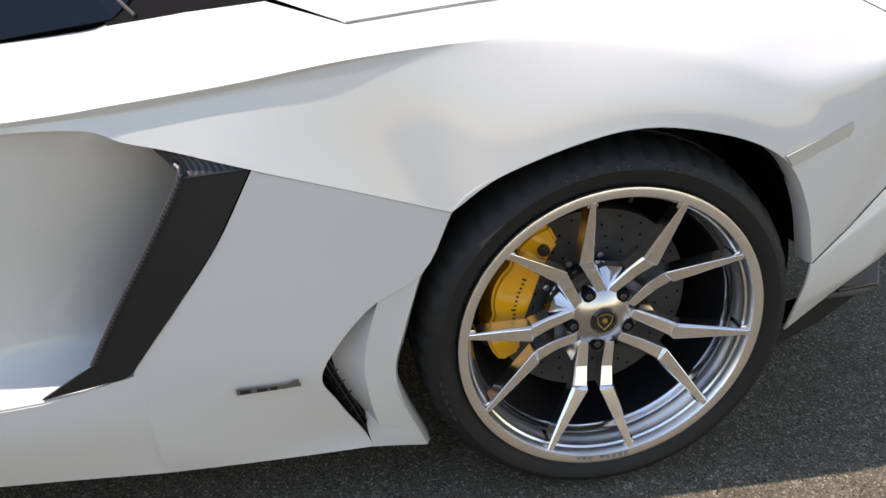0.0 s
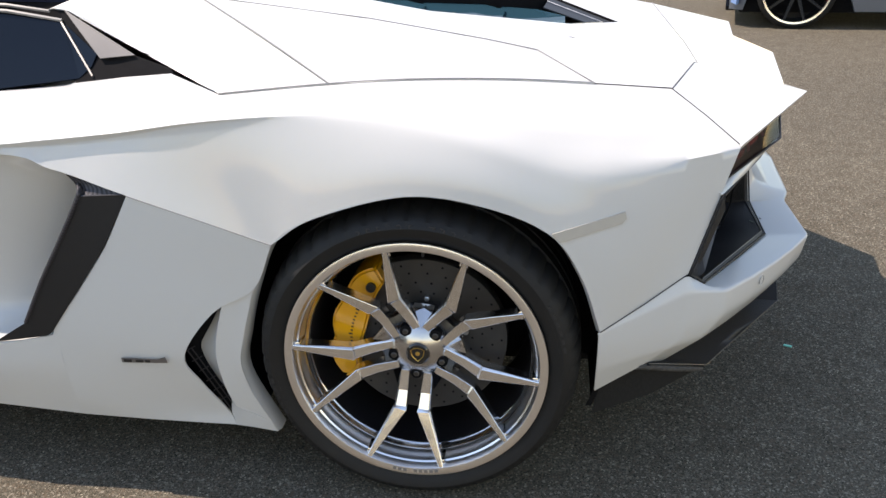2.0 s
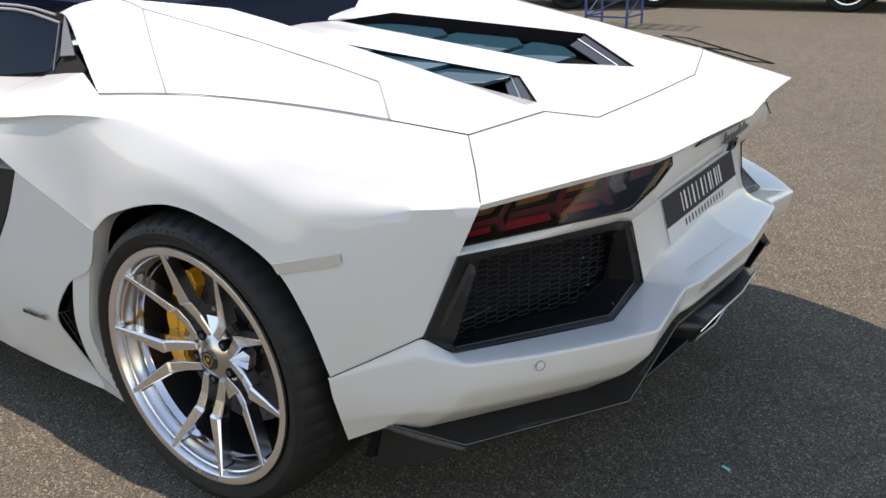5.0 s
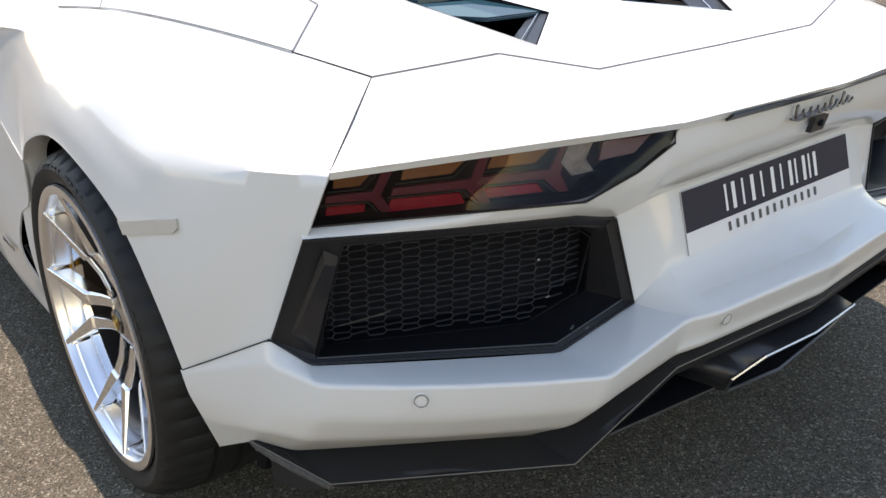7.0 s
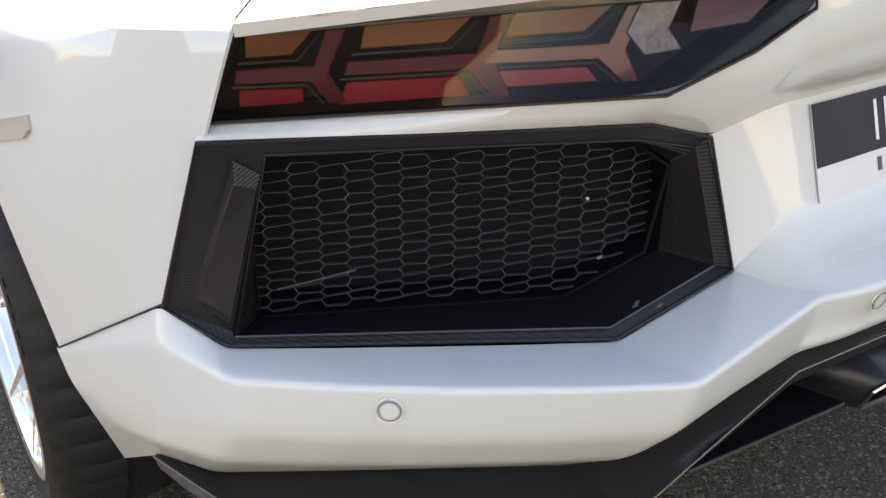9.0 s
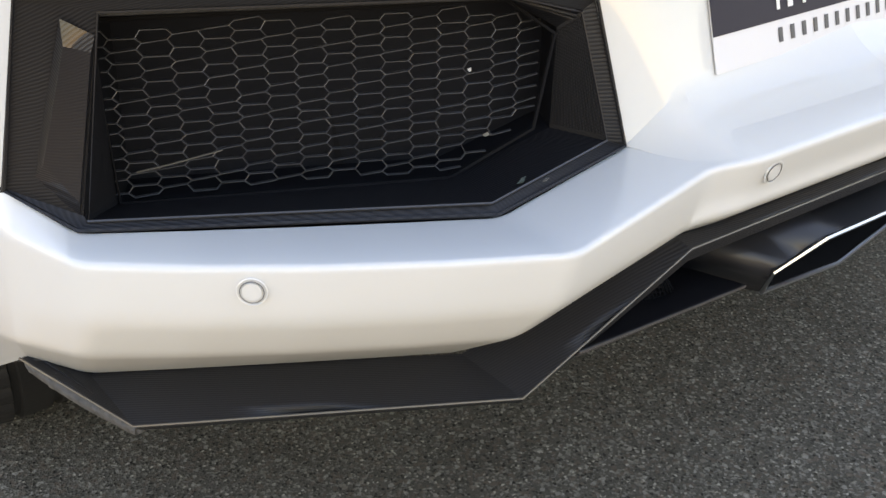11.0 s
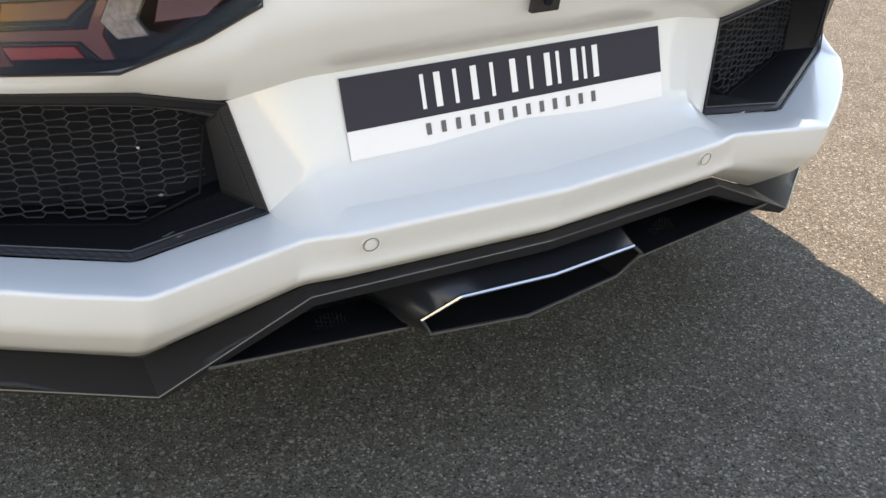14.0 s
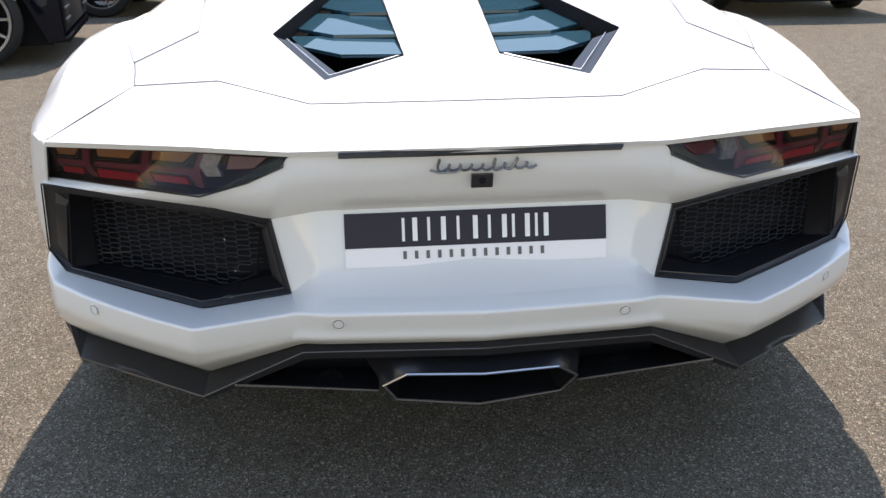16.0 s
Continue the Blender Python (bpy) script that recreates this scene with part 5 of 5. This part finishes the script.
        part("lug_bolt", bm, STEEL, hub)
        for w in (-1, 1):
            t = h + w * radians(18)
            et = Vector((math.cos(t), 0, math.sin(t)))
            lt = Vector((-math.sin(t), 0, math.cos(t))) * w
            l2 = l * w
            # stations: inner, elbow, tip; each with centre line and both edges
            st = []
            root = e * 0.052 + l2 * 0.0262
            elbow = e * 0.139 + l2 * 0.0270
            tipp = et * 0.2665
            for p, half, y, ridge in ((root, 0.0100, -0.936, 0.004), (e * 0.100 + l2 * 0.0262, 0.0122, -0.944, 0.006), (elbow - e * 0.004, 0.0140, -0.957, 0.008), (elbow, 0.0158, -0.963, 0.010), (elbow.lerp(tipp, 0.5), 0.0108, -0.980, 0.006), (tipp, 0.0055, -0.998, 0.002)):
                st.append((p, half, y, ridge))
            side_way = [l2, l2, l2, (l2 + lt).normalized(), (l2 * 0.3 + lt).normalized(), lt]
            bm = bmesh.new()
            rings = []
            for (p, half, y, ridge), sw in zip(st, side_way):
                prof = [(-half * 0.9, y + 0.034), (-half, y + 0.002), (-half * 0.92, y), (half * 0.72, y), (half, y + 0.001 + ridge * 0.5), (half * 0.85, y + 0.034)]
                rings.append([bm.verts.new(p + sw * a + Vector((0, yy, 0))) for a, yy in prof])
            fs = []
            for a, b in zip(rings, rings[1:]):
                for i in range(len(a)):
                    fs.append(bm.faces.new([a[i], a[(i + 1) % len(a)], b[(i + 1) % len(b)], b[i]]))
            fs.append(bm.faces.new(rings[0]))
            fs.append(bm.faces.new(list(reversed(rings[-1]))))
            bmesh.ops.recalc_face_normals(bm, faces=fs)
            bmesh.ops.bevel(bm, geom=list(bm.edges), offset=0.0006, segments=1, affect="EDGES")
            part("spoke", bm, ALLOY, hub, smooth=0)
            # foot of the spoke on the barrel
            bm = bmesh.new()
            q = et * 0.262
            box(bm, (-0.010, -0.012, -0.010), (0.010, 0.03, 0.010), 0.004)
            bmesh.ops.rotate(bm, cent=(0, 0, 0), matrix=Matrix.Rotation(-t, 3, "Y"), verts=bm.verts)
            bmesh.ops.translate(bm, vec=q + Vector((0, -0.978, 0)), verts=bm.verts)
            part("spoke_foot", bm, POLISH, hub)
        # faceted web between neighbouring pairs, close to the hub
        g = h + radians(36)
        eg = Vector((math.cos(g), 0, math.sin(g)))
        lg = Vector((-math.sin(g), 0, math.cos(g)))
        bm = bmesh.new()
        apex = Vector((0, -0.938, 0)) + eg * 0.056
        low = Vector((0, -0.909, 0)) + eg * 0.094
        for sgn in (-1, 1):
            b = Vector((0, -0.930, 0)) + eg * 0.102 + lg * 0.023 * sgn
            foot_b, foot_l = b + Vector((0, 0.025, 0)), low + Vector((0, 0.02, 0))
            for tri in ((apex, b, low), (b, foot_b, low), (low, foot_b, foot_l)):
                bm.faces.new([bm.verts.new(p) for p in tri])
        bmesh.ops.recalc_face_normals(bm, faces=bm.faces)
        part("hub_web", bm, POLISH, hub, smooth=0)
    bm = bmesh.new()
    lathe(bm, [(0.0005, -0.9505), (0.0225, -0.9500), (0.0265, -0.947), (0.027, -0.94)], 40, c)
    cap = part("centre_cap", bm, EMBLEM, hub, "black centre cap with a gold shield")
    shield = [(-0.015, 0.010), (-0.008, 0.0145), (0.0, 0.016), (0.008, 0.0145), (0.015, 0.010), (0.012, -0.004), (0.0, -0.017), (-0.012, -0.004)]
    bm = bmesh.new()
    tube(bm, [Vector((x, -0.9512, z)) for x, z in shield], 0.0010, -1, 4, closed=True)
    lathe(bm, [(0.0005, -0.9525), (0.005, -0.952), (0.0055, -0.950)], 7, (0, 0, 0.002))
    part("cap_shield", bm, GOLD, hub, "plain gold shield outline")
    hub.matrix_world = Matrix.Translation(at)
    return hub


wheel = sports_wheel((0, 0, 0.352))
other = copy_thing(wheel, pose(0, 0, 0.352, 0, 0, 180))
for x in (-2.70,):
    for rz in (0, 180):
        ob = copy_thing(wheel, pose(x, 0, 0.352, 0, 0, rz))
        ob.name = "front_wheel"

# brake: disc with drilled holes, bell, caliper (left and right)
for s in SIDES:
    bm = bmesh.new()
    lathe(bm, [(0.085, -0.868), (0.190, -0.868), (0.191, -0.866), (0.191, -0.836), (0.085, -0.836)], 72, (0, 0, 0.352))
    if s > 0:
        bmesh.ops.scale(bm, vec=(1, -1, 1), verts=bm.verts)
        bmesh.ops.reverse_faces(bm, faces=bm.faces)
    rotor = part("brake_disc", bm, DISC, car, "grey drilled carbon ceramic brake disc")
    bm = bmesh.new()
    prism(bm, [Vector((0.0028 * math.cos(b), -0.8684, 0.0028 * math.sin(b))) for b in (0, 1.05, 2.09, 3.14, 4.19, 5.24)], (0, -0.0004, 0), s)
    first = part("drilled_hole", bm, BLACK_MATT, rotor, smooth=0)
    for k in range(24):
        for j, r in enumerate((0.112, 0.135, 0.158, 0.178)):
            a = radians(k * 15 + j * 4.5)
            hole = first if k == j == 0 else new("drilled_hole", first.data)
            hole.parent = rotor
            hole.location = (r * math.cos(a), 0, 0.352 + r * math.sin(a))
    bm = bmesh.new()
    lathe(bm, [(0.03, -0.905), (0.075, -0.900), (0.086, -0.880), (0.088, -0.866)], 48, (0, 0, 0.352))
    if s > 0:
        bmesh.ops.scale(bm, vec=(1, -1, 1), verts=bm.verts)
        bmesh.ops.reverse_faces(bm, faces=bm.faces)
    part("disc_bell", bm, STEEL, rotor)
    for k in range(10):
        a = radians(36 * k + 10)
        bm = bmesh.new()
        lathe(bm, [(0.0005, -0.878), (0.0065, -0.878), (0.0065, -0.866)], 6, (0.100 * math.cos(a), 0, 0.352 + 0.100 * math.sin(a)))
        if s > 0:
            bmesh.ops.scale(bm, vec=(1, -1, 1), verts=bm.verts)
        part("disc_bolt", bm, CHROME, rotor)
    # caliper: arc body with three lobes towards the rim
    outer, inn = [], []
    for k in range(25):
        f = k / 24
        a = radians(117 + 90 * f)
        lobe = 0.010 * abs(math.sin(f * math.pi * 3))
        outer.append(Vector((math.cos(a), 0, math.sin(a))) * (0.200 + lobe + 0.004 * math.cos(f * math.pi * 2)))
        inn.append(Vector((math.cos(a), 0, math.sin(a))) * (0.164 - 0.036 * math.sin(f * math.pi)))
    ring = [p + Vector((0, -0.900, 0.352)) for p in outer + inn[::-1]]
    bm = bmesh.new()
    prism(bm, ring, (0, 0.09, 0), s)
    bmesh.ops.bevel(bm, geom=[e for e in bm.edges if e.is_manifold and e.calc_face_angle(0) > 1.0], offset=0.006, segments=3, affect="EDGES")
    caliper = part("brake_caliper", bm, YELLOW, car, "bright yellow multi-piston brake caliper")
    bm = bmesh.new()
    for k in range(11):
        a = radians(150 + k * 3.3)
        e = Vector((math.cos(a), 0, math.sin(a)))
        l = Vector((-math.sin(a), 0, math.cos(a)))
        q = Vector((0, -0.9003, 0.352)) + e * 0.160
        hgt = 0.009 if k == 0 or k == 7 else 0.005
        prism(bm, [q + l * 0.0018 - e * 0.004, q - l * 0.0018 - e * 0.004, q - l * 0.0018 + e * (hgt - 0.004), q + l * 0.0018 + e * (hgt - 0.004)], (0, -0.0006, 0), s)
    part("caliper_bars", bm, INK, caliper, "row of small black lettering bars")
    bm = bmesh.new()
    disc(bm, (0.172 * math.cos(2.22), -0.90, 0.352 + 0.172 * math.sin(2.22)), 0.011, 0.0, -0.008, 16)
    if s > 0:
        bmesh.ops.scale(bm, vec=(1, -1, 1), verts=bm.verts)
    part("bleed_cap", bm, INK, caliper, "black bleed screw cap")


# ---- the other cars on the forecourt, seen only low down ----
def plain_wheel(holder, x, y, r, side, rim_material, spokes=10, calip=None, lip=None, wide=0.72, spoke_material=None):
    hub = thing("wheel", "", "")
    bm = bmesh.new()
    lathe(bm, [(r * (wide - 0.02), -0.10), (r * (wide + 0.04), -0.115), (r * 0.93, -0.11), (r, -0.085), (r, 0.085), (r * 0.9, 0.11)], 48)
    part("tyre", bm, RUBBER, hub)
    bm = bmesh.new()
    lathe(bm, [(r * wide, -0.112), (r * (wide - 0.04), -0.115), (r * (wide - 0.07), -0.09), (r * (wide - 0.10), 0.05), (0.01, 0.05)], 48)
    part("rim", bm, rim_material, hub)
    if lip:
        bm = bmesh.new()
        lathe(bm, [(r * (wide + 0.005), -0.114), (r * (wide - 0.005), -0.119), (r * (wide - 0.055), -0.117), (r * (wide - 0.07), -0.10)], 48)
        part("rim_lip", bm, lip, hub, "bright polished rim lip")
    for k in range(spokes):
        a = 2 * math.pi * k / spokes
        e, l = Vector((math.cos(a), 0, math.sin(a))), Vector((-math.sin(a), 0, math.cos(a)))
        bm = bmesh.new()
        prism(bm, [e * 0.04 - l * 0.016 + Vector((0, -0.07, 0)), e * r * (wide - 0.05) - l * 0.009 + Vector((0, -0.108, 0)), e * r * (wide - 0.05) + l * 0.009 + Vector((0, -0.108, 0)), e * 0.04 + l * 0.016 + Vector((0, -0.07, 0))], (0, 0.03, 0))
        part("spoke", bm, spoke_material or rim_material, hub)
    bm = bmesh.new()
    disc(bm, (0, 0, 0), 0.035, -0.085, -0.03)
    part("centre_cap", bm, BLACK, hub)
    bm = bmesh.new()
    disc(bm, (0, 0, 0), r * 0.5, -0.01, 0.01, 32)
    part("brake_disc", bm, BLACK_MATT, hub)
    if calip:
        bm = bmesh.new()
        a = [Vector((rr * math.cos(radians(q)), -0.04, rr * math.sin(radians(q)))) for rr, q in ((0.19, 20), (0.20, 0), (0.19, -25), (0.12, -25), (0.12, 0), (0.12, 20))]
        prism(bm, a, (0, 0.06, 0))
        part("brake_caliper", bm, calip, hub)
    hub.parent = holder
    hub.matrix_basis = pose(x, y, r, 0, 0, 0 if side < 0 else 180)


def plain_car(label, at, turn, paint, rim_material, length=4.5, wid=1.86, high=1.45, r=0.34, base=2.75, front=0.9, rimspokes=10, calip=None, suv=False, lip=None, wide=0.72, spoke_material=None, low=0.20, corner=None, vents=False):
    """A parked car about its own axes: x backwards, wheels first, then a shell with windows, lamps and bumpers."""
    ob = thing("parked_car", label, "car", group="cars parked on the forecourt")
    h = wid / 2
    belt = high * 0.62
    n = 40
    bm = bmesh.new()
    grid = []
    for i in range(n + 1):
        x = -front + length * i / n
        f = i / n
        hood = belt * (0.80 + 0.20 * min(1, f / 0.3)) if f < 0.3 else belt * (1.0 if f < 0.85 else 1.0 - 0.10 * (f - 0.85) / 0.15)
        end = min(f, 1 - f)
        tuck = 0.13 * max(0, 1 - end / 0.07) ** 2
        hw = h - tuck * 1.2
        drop = 0.0
        for wx in (0.0, base):
            d = abs(x - wx)
            if d < r + 0.06:
                drop = max(drop, math.sqrt((r + 0.06) ** 2 - d * d) + r - low)
        bottom = min(low + drop, belt - 0.1)
        row = [(-hw + 0.10, bottom), (-hw + 0.005, bottom), (-hw - 0.01, (bottom + hood) * 0.5), (-hw + 0.03, hood - 0.04), (-hw + 0.12, hood), (0, hood + 0.04)]
        grid.append([Vector((x, y, z)) for y, z in row + [(-y, z) for y, z in row[-2::-1]]])
    sheet(bm, grid)
    for row in (grid[0], grid[-1]):
        bm.faces.new([bm.verts.new(p) for p in row])
    part("body", outward(bm, (0, 0, 1)), paint, ob, smooth=40)
    bm = bmesh.new()
    a, b = -front + length * 0.27, -front + length * (0.93 if suv else 0.90)
    lowc = [(a, -h + 0.12), (b, -h + 0.14), (b, h - 0.14), (a, h - 0.12)]
    topc = [(a + 0.75, -h + 0.30), (b - 0.45, -h + 0.30), (b - 0.45, h - 0.30), (a + 0.75, h - 0.30)]
    strip(bm, [(x, y, high) for x, y in topc + [topc[0]]], [(x, y, belt) for x, y in lowc + [lowc[0]]], n=2)
    part("glasshouse", shell(bm, (0, 0, 1), 0.01), DARK_GLASS, ob, "dark tinted windows")
    bm = bmesh.new()
    prism(bm, [(x, y, high) for x, y in topc], (0, 0, 0.03))
    part("roof", bm, paint, ob)
    bm = bmesh.new()
    box(bm, (-front + 0.08, -h + 0.14, low - 0.03), (length - front - 0.08, h - 0.14, belt - 0.12), 0.02)
    part("underbody", bm, BLACK_MATT, ob)
    for y in (-1, 1):
        bm = bmesh.new()
        prism(bm, [(-front - 0.012, y * (h - 0.42), belt * 0.72), (-front + 0.02, y * (h - 0.13), belt * 0.76), (-front + 0.02, y * (h - 0.15), belt * 0.60), (-front - 0.012, y * (h - 0.42), belt * 0.62)], (0.02, 0, 0))
        part("headlamp", bm, WHITE_LAMP, ob)
    bm = bmesh.new()
    box(bm, (-front - 0.015, -h + (0.20 if vents else 0.30), low + 0.06), (-front + 0.02, h - (0.20 if vents else 0.30), low + (0.62 if vents else 0.24)), 0.008)
    part("lower_grille", bm, BLACK_MATT, ob, "matt black grille")
    bm = bmesh.new()
    box(bm, (-front - 0.03, -h + 0.20, low - 0.02), (-front + 0.10, h - 0.20, low + 0.03), 0.008)
    part("front_splitter", bm, BLACK_PAINT, ob)
    for x in (0.0, base):
        for sd in (-1, 1):
            plain_wheel(ob, x, sd * (h - 0.115), r, sd, rim_material, rimspokes, calip, lip, wide, spoke_material)
    for y in (-1, 1):
        if corner:
            bm = bmesh.new()
            prism(bm, [(-front + 0.030, y * (h - 0.14), low + 0.06), (-front + 0.075, y * (h - 0.07), low + 0.05), (-front + 0.085, y * (h - 0.06), low + 0.22), (-front + 0.035, y * (h - 0.13), low + 0.15)], (-0.02, y * 0.02, 0))
            part("bumper_corner", bm, corner, ob, "pale blue corner of the bumper")
        if vents:
            bm = bmesh.new()
            box(bm, (-front - 0.022, y * (h - 0.34) - 0.13, low + 0.10), (-front + 0.02, y * (h - 0.34) + 0.13, low + 0.42), 0.012)
            vent = part("bumper_vent", bm, BLACK_MATT, ob, "black bumper intake")
            for k in range(3):
                bm = bmesh.new()
                box(bm, (-front - 0.038, y * (h - 0.34) - 0.12, low + 0.15 + 0.09 * k), (-front - 0.008, y * (h - 0.34) + 0.12, low + 0.17 + 0.09 * k), 0.004)
                part("vent_slat", bm, GREY_TRIM, vent)
            bm = bmesh.new()
            tube(bm, [(-front + 0.16, y * (h - 0.005), low + 0.36), (-front + 0.30, y * (h + 0.006), low + 0.35), (-front + 0.33, y * (h + 0.006), low + 0.42), (-front + 0.17, y * (h - 0.005), low + 0.44)], 0.006, closed=True)
            part("side_vent_trim", bm, ALLOY, ob, "bright trim round a small side vent")
    ob.matrix_basis = pose(at[0], at[1], 0, 0, 0, turn)
    return ob


DARK_RIM = mat("dark_alloy", (0.010, 0.010, 0.011), 0.35, spec=0.2)
GREY_RIM = mat("grey_alloy", (0.16, 0.16, 0.17), 0.35, metal=0.8)
PALE_BLUE = mat("pale_blue_gloss", (0.16, 0.27, 0.50), 0.25, coat=0.6)
plain_car("grey-blue saloon with black bright-rimmed alloy wheels and red brake calipers", (2.45, 6.26), -10, SILVER_PAINT, DARK_RIM, calip=RED_PAINT, front=0.54, lip=ALLOY, r=0.325, wide=0.87, low=0.15, corner=PALE_BLUE)
plain_car("dark navy sport utility car with grey multi-spoke wheels", (-5.72, -3.39), -80, DARK_PAINT, DARK_RIM, high=1.7, r=0.38, wid=1.92, suv=True, front=0.65, rimspokes=12, lip=GREY_RIM, wide=0.80, spoke_material=GREY_RIM, low=0.18, vents=True)
plain_car("black car with pale five-spoke alloy wheels parked further back", (-8.98, -3.12), -90, BLACK_PAINT, ALLOY, rimspokes=5, high=1.5, r=0.35, length=4.6, base=2.75)
plain_car("black car at the far edge of the forecourt", (-7.75, 4.75), 180, BLACK_PAINT, DARK_RIM)
plain_car("black estate car with bright alloy wheels", (-3.6, 12.0), 0, BLACK_PAINT, DARK_RIM, rimspokes=7, lip=ALLOY)
plain_car("dark hatchback beside a blue steel stand", (-7.6, 10.3), 20, DARK_PAINT, DARK_RIM)

# blue steel stand, and dark bars on the ground that draw a trolley's cast shadow
stand = thing("steel_stand", "blue painted steel lattice stand on the asphalt", "stand")
for x in (-3.48, -2.92):
    for y in (8.40, 8.90):
        bm = bmesh.new()
        tube(bm, [(x, y, 0.0), (x, y, 1.25)], 0.018)
        part("post", bm, BLUE_STEEL, stand)
for k in range(5):
    z = 0.12 + 0.26 * k
    for a, b in (((-3.48, 8.40), (-2.92, 8.40)), ((-2.92, 8.40), (-2.92, 8.90)), ((-3.48, 8.40), (-3.48, 8.90))):
        bm = bmesh.new()
        tube(bm, [(*a, z), (*b, z)], 0.012)
        part("rail", bm, BLUE_STEEL, stand)
        if k < 4:
            bm = bmesh.new()
            tube(bm, [(*a, z), (*b, z + 0.26)], 0.009)
            part("brace", bm, BLUE_STEEL, stand)
bm = bmesh.new()
tube(bm, [(-2.19, 7.73, 0.01), (-1.81, 7.57, 0.01), (-0.54, 6.12, 0.01), (-0.82, 6.21, 0.01)], 0.007, closed=True)
tube(bm, [(-1.45, 6.92, 0.01), (-1.12, 6.78, 0.01)], 0.007)
tagged(part("trolley_shadow", bm, BLACK_MATT, None), "thin dark bars on the asphalt in place of a trolley's shadow", "frame")
bm = bmesh.new()
prism(bm, [(0.965, -0.235, 0.001), (0.985, -0.245, 0.001), (0.989, -0.238, 0.001), (0.969, -0.229, 0.001)], (0, 0, 0.003))
tagged(part("plastic_scrap", bm, MINT, None), "small mint green scrap of plastic on the asphalt", "litter")

# bits caught in the outlet: a straw and paper in the mesh, leaves on the duct's floor
bm = bmesh.new()
tube(bm, [(0.5720, -0.7895, 0.5200), (0.5850, -0.7600, 0.5245), (0.6055, -0.7185, 0.5335)], 0.0008, -1, 4)
tagged(part("dry_straw", bm, mat("dry_straw", (0.085, 0.078, 0.066), 0.8, grain=0.2), None), "thin dry straw caught in the honeycomb mesh", "straw")
bm = bmesh.new()
prism(bm, [(0.7040, -0.5065, 0.5905), (0.7055, -0.5030, 0.5910), (0.7056, -0.5028, 0.5882), (0.7048, -0.5042, 0.5872), (0.7043, -0.5058, 0.5885)], (0.0008, -0.0005, 0.0))
tagged(part("paper_scrap", bm, mat("grubby_paper", (0.40, 0.40, 0.39), 0.7, grain=0.2), None), "small white scrap of paper stuck in the mesh", "litter")
for pts, shade in ((((0.7765, -0.5060, 0.4955), (0.7785, -0.5000, 0.4962), (0.7705, -0.4890, 0.4960), (0.7690, -0.4930, 0.4955)), (0.085, 0.105, 0.085)),
                   (((0.7960, -0.4925, 0.5005), (0.7980, -0.4900, 0.5008), (0.7950, -0.4825, 0.5010), (0.7930, -0.4850, 0.5006)), (0.10, 0.095, 0.085)),
                   (((0.7100, -0.4920, 0.5215), (0.7118, -0.4870, 0.5240), (0.7120, -0.4850, 0.5210), (0.7105, -0.4890, 0.5195)), (0.13, 0.125, 0.115))):
    bm = bmesh.new()
    prism(bm, pts, (0, 0, 0.0008))
    tagged(part("leaf_scrap", bm, mat("dry_leaf", shade, 0.7, grain=0.3, scale=200), None), "tiny dry leaf scrap lying in the carbon outlet", "leaf", "leaf scraps in the outlet")
